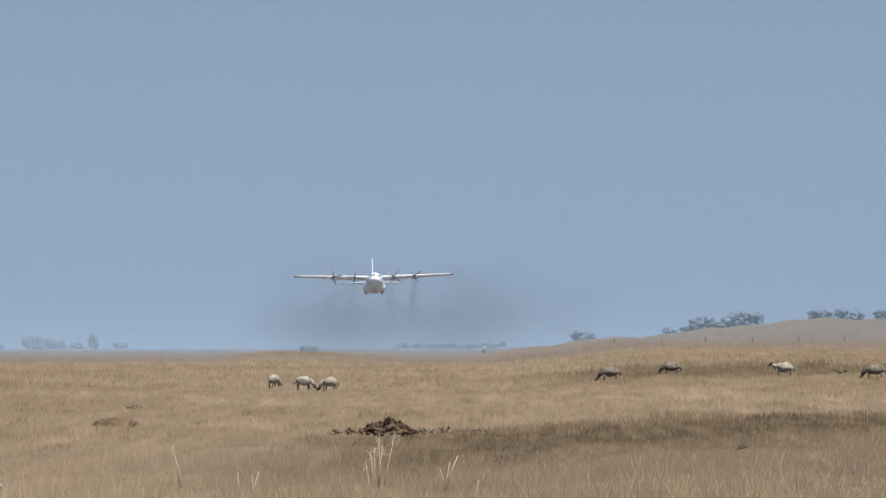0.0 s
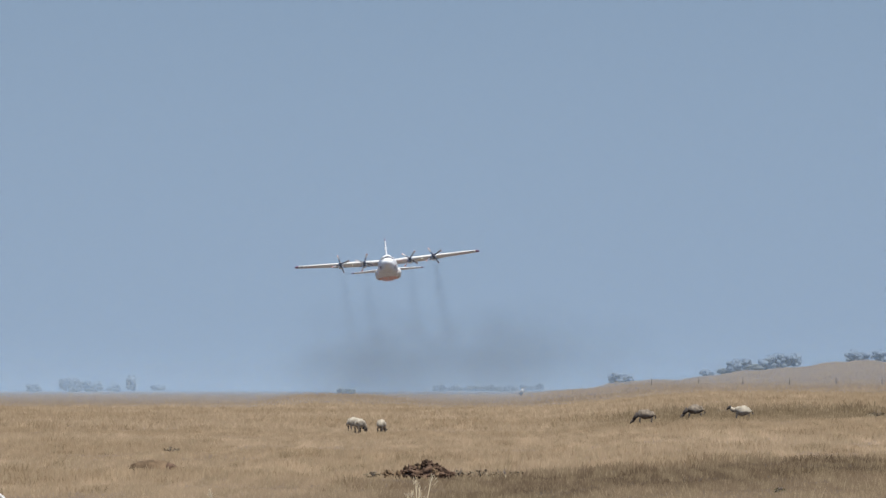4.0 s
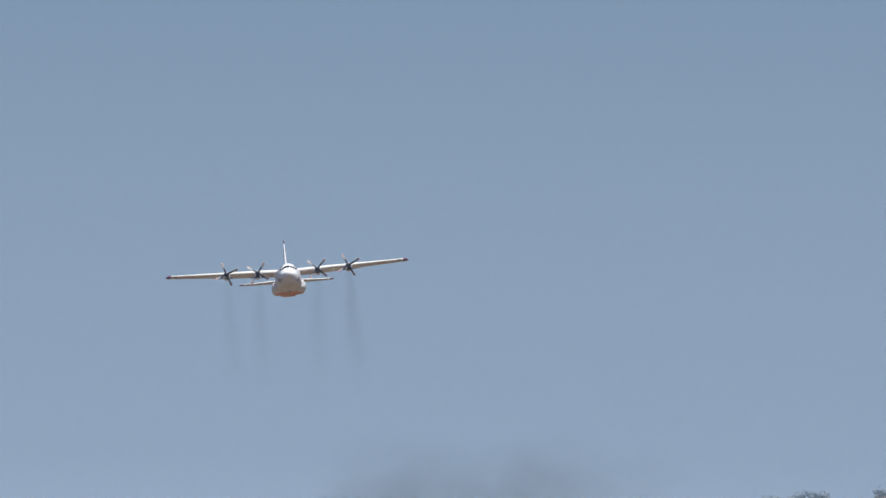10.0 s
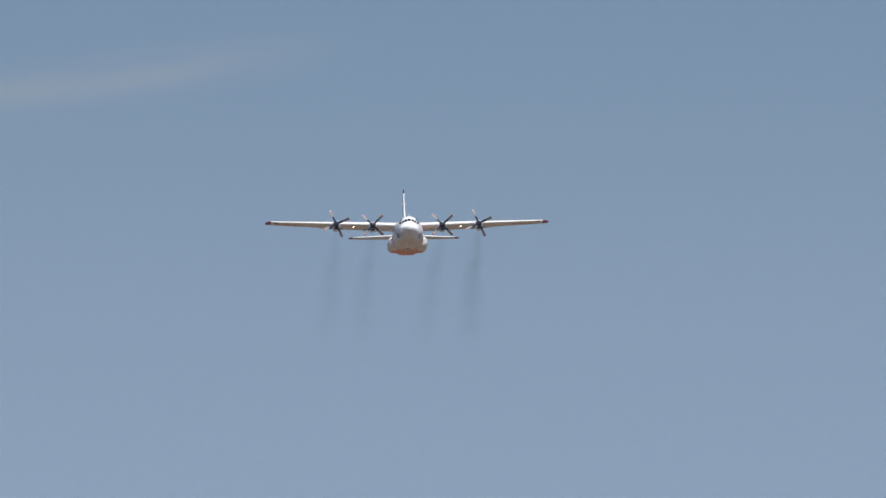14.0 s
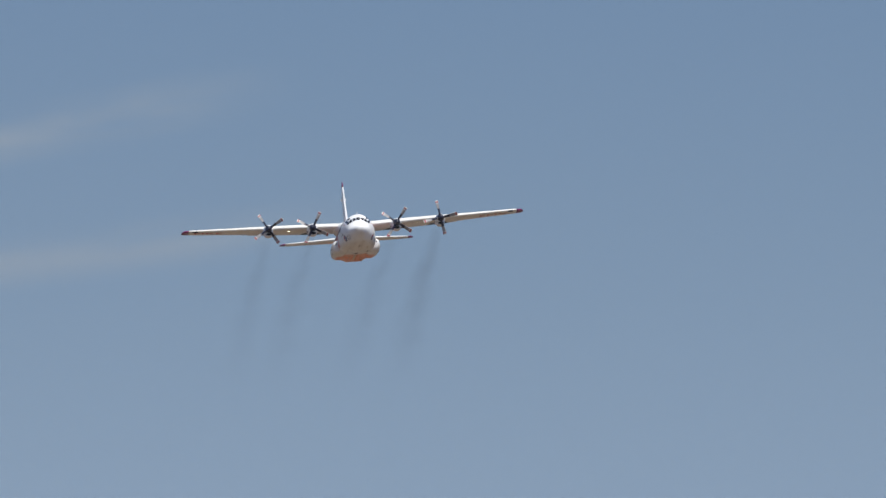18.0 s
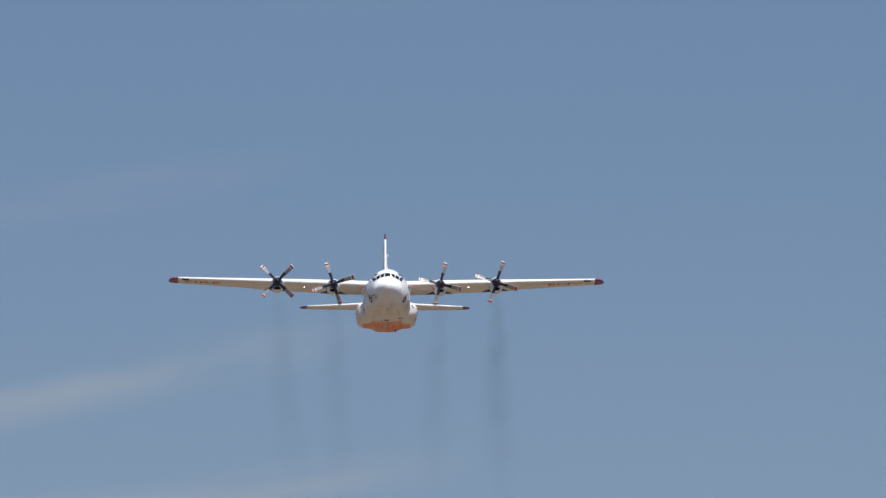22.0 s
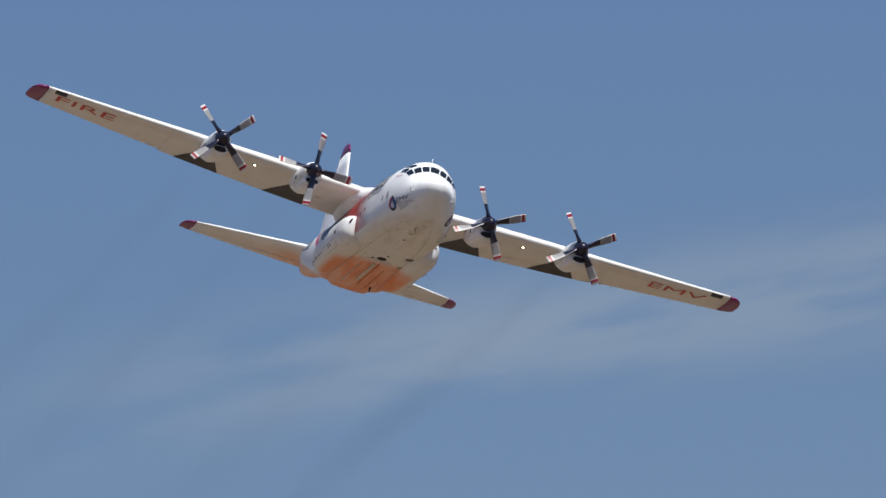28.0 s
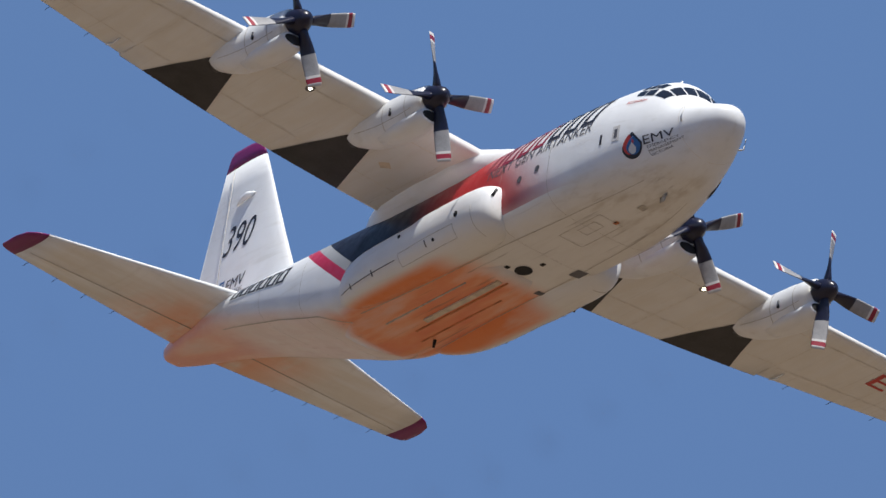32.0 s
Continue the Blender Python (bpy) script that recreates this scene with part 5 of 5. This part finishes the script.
def fin():
    LE, TE = curve([1.6, 2.6, 8.95], [21.2, 22.6, 26.05]), curve([1.6, 8.95], [28.8, 27.85])
    sect = lambda z, q=1.0: [(-(LE(z) + (TE(z) - LE(z)) * (1 - q) * 0.72 + x), y, z) for x, y in foil((TE(z) - LE(z)) * q, 0.095 * q)]
    ob = part("fin", loft([sect(z) for z in (1.6, 2.0, 2.6, 3.4, 4.6, 6.0, 7.4, 8.25)]), "white", plane, "tall white tail fin with dark lettering")
    part("fin_cap", loft([sect(8.26), sect(8.6, 0.97), sect(8.85, 0.85), sect(8.97, 0.6)]), "magenta", ob, "crimson cap on the fin")
    for s in (1, -1):
        def lay(bm, x0, z0, lean=0.0):
            for v in bm.verts:
                X = x0 - s * v.co.x - s * lean * v.co.y
                z = z0 + v.co.y
                k = min(max((X - LE(z)) / (TE(z) - LE(z)), 0.02), 0.98)
                c, t = TE(z) - LE(z), 0.095
                hy = c * 5 * t * (0.2969 * math.sqrt(k) - 0.126 * k - 0.3516 * k * k + 0.2843 * k**3 - 0.1036 * k**4)
                v.co = Vector((-X, -s * (hy * (0.85 if s == 1 else 1.15) + 0.014), z))
            return bm
        part("fin_light", tube([(-25.75, -s * 0.15, 6.78), (-26.0, -s * 0.24, 6.74), (-26.35, -s * 0.22, 6.68), (-26.7, -s * 0.15, 6.62)], [0.03, 0.10, 0.09, 0.03], 10), "white", ob, "small white light fairing on the fin")
        part("number", lay(widen(letters("390", 1.2, 0.35, 1), 1.75, 1.05), 27.1 if s == 1 else 25.3, 4.8), "ink", ob, "slanted dark number on the fin")
        part("fin_lettering", lay(widen(letters("EMV", 0.5, 0.15, 1), 1.15, 0.42), 26.5 if s == 1 else 25.3, 3.3), "ink", ob, "dark lettering low on the fin")
        part("fin_script", lay(slabs(9, 1.1, 0.13, 0.3, 0.1), 26.5 if s == 1 else 25.3, 3.08), "grey_ink", ob)
        part("fin_emblem", lay(widen(slabs(1, 0.35, 0.5, 0.1, 0.2), 0.4, 0.6), 27.0 if s == 1 else 24.9, 3.2), "blue", ob)
        part("rudder_seam", tube([(-(LE(z) + 0.70 * (TE(z) - LE(z))), -s * (0.05 + 0.034 * (TE(z) - LE(z))), z) for z in (2.2, 5.0, 8.2)], [0.010] * 3, 5), "line", ob)


for s in (1, -1):
    tailplane(s)
fin()


# engines
def engine(s, y, z):
    rings = []
    for X, dz, w, h in ((8.70, 0.0, 0.42, 0.42), (8.76, -0.01, 0.485, 0.49), (9.1, -0.06, 0.55, 0.60), (9.7, -0.10, 0.60, 0.70), (10.6, -0.10, 0.62, 0.72), (11.4, -0.03, 0.60, 0.64), (12.1, 0.08, 0.52, 0.48), (12.6, 0.16, 0.42, 0.32), (12.75, 0.18, 0.30, 0.2)):
        rings.append([(-X, s * y + w * math.sin(a), z + dz + h * math.cos(a)) for a in [2 * math.pi * j / 32 for j in range(32)]])
    ob = part("engine", loft(rings), "white", plane, "white engine nacelle slung under the wing")
    # solid ring: shade of the gap given as near-black colour
    part("gap_shade", tube([(-8.60, s * y, z), (-8.72, s * y, z)], [0.40, 0.40], 24), "dark", ob, "dark ring standing in for the shaded gap behind the spinner")
    scoop = [[(-X, s * y + w * math.copysign(abs(math.sin(a)) ** 0.8, math.sin(a)), z - 0.63 + dz + h * math.cos(a)) for a in [2 * math.pi * j / 24 for j in range(24)]] for X, dz, w, h in ((8.60, 0.02, 0.36, 0.17), (8.64, 0.02, 0.41, 0.22), (9.3, -0.03, 0.45, 0.27), (10.0, 0.0, 0.44, 0.27), (10.9, 0.06, 0.36, 0.2))]
    part("chin_scoop", loft(scoop), "white", ob)
    # closed plug: the intake's inner shade is in its colour
    part("scoop_mouth", blob(0.03, 0.345, 0.155, 0.0, 1.0, 3, 0.0, (-8.60, s * y, z - 0.61)), "dark", ob, "dark plug standing in for the shaded air intake below the spinner")
    part("tail_pipe", tube([(-12.4, s * y, z + 0.14), (-12.82, s * y, z + 0.14)], [0.26, 0.25], 16), "black", ob, "sooty exhaust pipe")
    for X in (9.35, 10.4):
        part("cowl_seam", loft([[(-X + d, s * y + 1.014 * (0.573 if X < 10 else 0.615) * math.sin(a), z - 0.09 + 1.014 * (0.645 if X < 10 else 0.72) * math.cos(a)) for a in [2 * math.pi * j / 28 for j in range(28)]] for d in (-0.012, 0.012)], True, False), "line", ob)
    for a in (118, 242):
        at = [(-X, s * y + 1.006 * w * math.sin(radians(a)), z + dz + 1.006 * h * math.cos(radians(a))) for X, dz, w, h in ((9.1, -0.06, 0.55, 0.60), (9.7, -0.10, 0.60, 0.70), (10.6, -0.10, 0.62, 0.72), (11.4, -0.03, 0.60, 0.64), (12.0, 0.06, 0.53, 0.50))]
        part("cowl_seam", tube(at, [0.008] * len(at), 5), "line", ob)
    part("cowl_mark", box(-10.02, -9.95, s * y - 0.645, s * y - 0.57, z - 0.35, z - 0.10, 0.01), "ink", ob)
    return ob


def blade_mesh():
    """One blade standing up from the hub, twisted, with banded tip."""
    rows = [(0.16, 0.30, 0.30, 80), (0.45, 0.34, 0.24, 68), (0.75, 0.42, 0.14, 57), (1.06, 0.46, 0.09, 48), (1.07, 0.46, 0.09, 48), (1.45, 0.47, 0.06, 40), (1.72, 0.46, 0.05, 36), (1.721, 0.46, 0.05, 36), (1.80, 0.46, 0.045, 35), (1.801, 0.46, 0.045, 35), (1.95, 0.45, 0.04, 33), (1.951, 0.45, 0.04, 33), (2.05, 0.41, 0.03, 32)]
    rings = []
    for r, c, t, ang in rows:
        cs, sn = math.cos(radians(ang)), math.sin(radians(ang))
        ring = []
        for j in range(12):
            a = 2 * math.pi * j / 12
            u, v = c / 2 * math.cos(a), t / 2 * math.sin(a)
            ring.append((u * sn - v * cs, -u * cs - v * sn, r))
        rings.append(ring)
    slot = [0, 0, 0, 0, 1, 1, 2, 2, 3, 3, 2, 2]
    return loft(rings, mats=lambda i, j: slot[i])


PROPS = []


def propeller(s, y, z):
    rings = [[(x, r * math.sin(a), r * math.cos(a)) for a in [2 * math.pi * j / 24 for j in range(24)]] for x, r in ((0.46, 0.03), (0.43, 0.12), (0.34, 0.22), (0.18, 0.31), (0.0, 0.38), (-0.17, 0.42), (-0.26, 0.41))]
    hub = part("propeller", loft(rings), "prop", plane, "four-bladed propeller with dark hub and banded tips")
    hub.matrix_basis = pose(-8.45, s * y, z)
    for k in range(4):
        b = part("blade", blade_mesh(), ["prop", "blade", "tipwhite", "tipred"], hub)
        b.matrix_basis = pose(0, 0, 0, 90 * k, 0, 0)
    PROPS.append((hub, s * y, z))


HUBS = ((1, 10.13, 1.72), (1, 4.94, 1.53), (-1, 4.94, 1.53), (-1, 10.13, 1.72))
for s, y, z in HUBS:
    engine(s, y, z)
    propeller(s, y, z)

# undercarriage, seen going up
GEAR = []
for s in (1, -1):
    for X in (11.6, 13.2):
        leg = part("main_wheel", tube([(0, -0.21, 0), (0, -0.17, 0), (0, 0.17, 0), (0, 0.21, 0)], [0.36, 0.68, 0.68, 0.36], 28), "tyre", plane, "black main wheel on its leg")
        part("wheel_rim", tube([(0, -0.23, 0), (0, 0.23, 0)], [0.3, 0.3], 18), "metal", leg)
        part("gear_leg", tube([(0, -s * 0.3, 0.0), (0, -s * 0.3, 1.2)], [0.08, 0.1], 10), "metal", leg)
        GEAR.append((leg, -X, s * 2.05, -0.95, 1.15))
nose_leg = part("nose_wheel", join([tube([(0, d - 0.1, 0), (0, d - 0.07, 0), (0, d + 0.07, 0), (0, d + 0.1, 0)], [0.25, 0.44, 0.44, 0.25], 24) for d in (-0.26, 0.26)]), "tyre", plane, "pair of small nose wheels")
part("gear_leg", tube([(0, 0, 0), (0, 0, 1.3)], [0.07, 0.09], 10), "metal", nose_leg)
GEAR.append((nose_leg, -4.6, 0.0, -0.9, 1.65))


# exhaust trails: soft slices of thin smoke left behind each engine
def trail(s, y, z, mt):
    bm = bmesh.new()
    for i in range(44):
        d = 0.6 + 3.0 * i + 0.02 * i * i
        r = 0.9 + 3.9 * (d / 190.0) ** 0.75
        n = 14
        vs = [bm.verts.new((-d + 0.3 * math.sin(j * 2.1 + i), r * math.sin(2 * math.pi * j / n), r * math.cos(2 * math.pi * j / n))) for j in range(n)]
        bm.faces.new(vs)
    ob = part("exhaust_trail", bm, mt, plane, "thin dark exhaust smoke trailing behind the engine", False)
    ob.matrix_basis = pose(-13.2, s * y, z, 0, -1.0, -1.5 if mt == "smoke_thick" else -0.6)
    tagged(ob, kind="stuff")


for (s, y, z), mt in zip(HUBS, ("smoke_thick", "smoke", "smoke", "smoke")):
    trail(s, y, z, mt)


# ---- what moves ----
def motions():
    walk(plane, [(t, pose(*p)) for t, *p in (
    (0, -17, 2121.28, 18.57, 0.9, -5.55, -88.03), (0.5, -18.27, 2075.09, 20.87, 1.97, -5.53, -88.87), (1, -18.36, 2032.41, 20.9, 3.03, -5.64, -89.61),
    (1.5, -18.73, 1995.48, 22.64, 4.11, -5.8, -90.07), (2, -19.26, 1962.15, 23.87, 4.98, -6.1, -90.28),
    (2.5, -19.19, 1930.42, 25.53, 5.43, -6.49, -90.29), (3, -19.13, 1898.26, 26.38, 5.7, -6.85, -90.16),
    (3.5, -19.22, 1863.72, 27.94, 6.02, -6.93, -89.99), (4, -20.04, 1825.59, 29.14, 5.27, -6.87, -89.81),
    (4.5, -20.58, 1781.82, 30.12, 4.56, -6.75, -89.61), (6.5, -28.93, 1557.82, 35.69, 4.65, -4.38, -87.99),
    (7, -30.36, 1527.29, 36.99, 4.49, -4.23, -88.02), (7.5, -31.27, 1503.83, 38.01, 2.79, -4.2, -88.32),
    (8, -32.35, 1482.56, 39.02, 2.68, -4.44, -88.53), (8.5, -33.76, 1460.78, 39.87, 2.71, -4.72, -88.61),
    (9, -33.94, 1437.05, 40.99, 3.54, -5.01, -88.53), (9.5, -35.6, 1413.92, 42.19, 4.04, -5.2, -88.33),
    (10, -36.17, 1390.8, 43.32, 4.46, -5.29, -88.07), (10.5, -38.22, 1366.86, 45.45, 4.05, -5.28, -87.63),
    (11, -39.78, 1342.56, 46.64, 3.11, -5.38, -87.16), (11.5, -40.77, 1317.17, 48.36, 1.8, -5.5, -86.89),
    (12, -40.99, 1291.82, 51.01, 0.69, -5.48, -86.7), (12.5, -41.83, 1266.87, 52.84, -0.17, -5.34, -86.63),
    (13, -42.59, 1242.41, 54.62, 0.12, -5.13, -86.53), (13.5, -43.27, 1217.2, 56.31, 0.12, -4.76, -86.33),
    (15.5, -45.22, 1101.6, 62.07, 2.41, -2.32, -85.26), (16, -45.49, 1076.46, 63.39, 3.18, -2.42, -84.84),
    (16.5, -45.7, 1051.87, 64.63, 3.77, -2.69, -84.47), (17, -45.87, 1027.77, 65.76, 4.19, -3.03, -84.24),
    (17.5, -45.99, 1003.46, 66.76, 4.33, -3.28, -84.17), (18, -46.03, 979.08, 67.59, 4.14, -3.27, -84.12),
    (18.5, -46, 954.61, 68.27, 4.16, -3.1, -84.16), (19, -45.94, 929.54, 68.87, 4.13, -3.1, -84.45),
    (19.5, -45.87, 903.87, 69.4, 3.53, -3.25, -85.14), (20, -45.7, 877.42, 69.82, 3.13, -3.37, -85.76),
    (20.5, -45.38, 850.24, 70.12, 2.3, -3.37, -86.07), (21, -44.93, 823.25, 70.31, 1.62, -3.2, -86.19),
    (21.5, -44.37, 796.01, 70.42, 1.08, -3.01, -86.29), (22, -43.68, 768.3, 70.52, -0.15, -3.06, -86.12),
    (22.5, -42.8, 740.89, 70.56, -1.95, -3.13, -85.5), (23, -41.82, 713.69, 70.59, -4.06, -3.36, -84.81),
    (23.5, -40.74, 686.42, 70.52, -6.28, -3.27, -84.16), (24, -39.49, 658.99, 70.47, -8.93, -3.38, -83.2),
    (24.5, -37.52, 631.46, 70.49, -11.53, -3.9, -81.97), (26.5, -24.02, 517.71, 70.38, -14.51, -4.94, -77.75),
    (27, -19.2, 490.44, 70.31, -14.45, -4.72, -76.51), (27.5, -13.82, 462.52, 70.25, -14.34, -4.41, -75.28),
    (28, -7.9, 434.22, 70.26, -14.87, -4.2, -73.69), (28.5, -1.58, 406.44, 70.38, -15.37, -4.31, -72.21),
    (29, 5.05, 380.81, 70.59, -15.49, -4.72, -71.02), (29.5, 12.23, 360.65, 70.8, -15.37, -4.86, -69.91),
    (30, 20.18, 342.33, 71.05, -15.3, -4.98, -68.9), (30.5, 28.6, 316.62, 71.39, -14.79, -5.36, -67.8),
    (31, 37.51, 287.7, 71.73, -15.13, -5.49, -66.79), (31.5, 47.34, 258.2, 72.05, -14.12, -5.45, -65.93),
    (32, 58.96, 229.76, 72.45, -14.75, -5.64, -65.3),
    )])
    # blades sweep on steadily; the turn of each propeller at whole seconds, degrees
    turns = (
        ((0, 33), (16, 11544), (17, 12252), (18, 12970), (19, 13702), (20, 14438), (21, 15174), (22, 15912), (23, 16652), (24, 17370), (27, 19561), (28, 20285), (29, 21019), (30, 21756), (31, 22495), (32, 23220)),
        ((0, 56), (16, 11562), (17, 12283), (18, 13014), (19, 13764), (20, 14514), (21, 15262), (22, 16006), (23, 16759), (24, 17493), (27, 19623), (28, 20366), (29, 21113), (30, 21862), (31, 22602), (32, 23343)),
        ((0, 79), (16, 11561), (17, 12241), (18, 12931), (19, 13643), (20, 14350), (21, 15061), (22, 15769), (23, 16486), (24, 17175), (27, 19364), (28, 20069), (29, 20777), (30, 21476), (31, 22180), (32, 22877)),
        ((0, 12), (16, 11546), (17, 12230), (18, 12992), (19, 13688), (20, 14395), (21, 15093), (22, 15796), (23, 16496), (24, 17181), (27, 19337), (28, 20028), (29, 20726), (30, 21413), (31, 22113), (32, 22796)))
    for (hub, y, z), marks in zip(PROPS, turns):
        t, a = zip(*marks)
        walk(hub, [(k * 0.1, pose(-8.45, y, z, float(np.interp(k * 0.1, t, a)), 0, 0)) for k in range(321)])
    for leg, x, y, z, reach in GEAR:
        walk(leg, [(0, pose(x, y, z - reach * 0.72)), (1.8, pose(x, y, z - reach * 0.70)), (4.4, pose(x, y, z - reach * 0.1)), (6.0, pose(x, y, z)), (32, pose(x, y, z))])
    for key, r, rows in (
            ("l1", 384, ((0, -299, 60), (1, -286, 20), (2, -263, 0), (3, -236, 10), (4.5, -222, 60), (6.5, -274, 170), (7.5, -280, 160), (32, -300, 150))),
            ("l2", 378, ((0, -247, 20), (1, -239, 0), (2, -223, -10), (3, -213, 10), (4.5, -214, 90), (6.5, -231, 150), (7.5, -234, 140), (32, -240, 140))),
            ("l3", 374, ((0, -200, 150), (1, -185, 110), (2, -182, 90), (3, -175, 90), (4.5, -175, 60), (6.5, -189, 20), (7.5, -180, 20), (32, -176, 20))),
            ("s1", 362, ((0, 296, 180), (1, 294, 180), (2, 290, 178), (4.5, 293, 176), (6.5, 283, 180), (7.5, 279, 176), (32, 250, 176))),
            ("s2", 372, ((0, 404, 180), (1, 396, 180), (2, 385, 180), (4.5, 379, 184), (6.5, 364, 180), (7.5, 353, 180), (32, 320, 180))),
            ("s3", 356, ((0, 604, 176), (1, 568, 176), (2, 532, 178), (3, 500, 178), (4.5, 444, 180), (6.5, 359, 180), (7.5, 328, 180), (32, 310, 180))),
            ("s4", 330, ((0, 764, 178), (1, 760, 178), (2, 760, 180), (4.5, 780, 150), (32, 790, 140)))):
        walk(FLOCK[key], sheep_rows(r, rows))


motions()
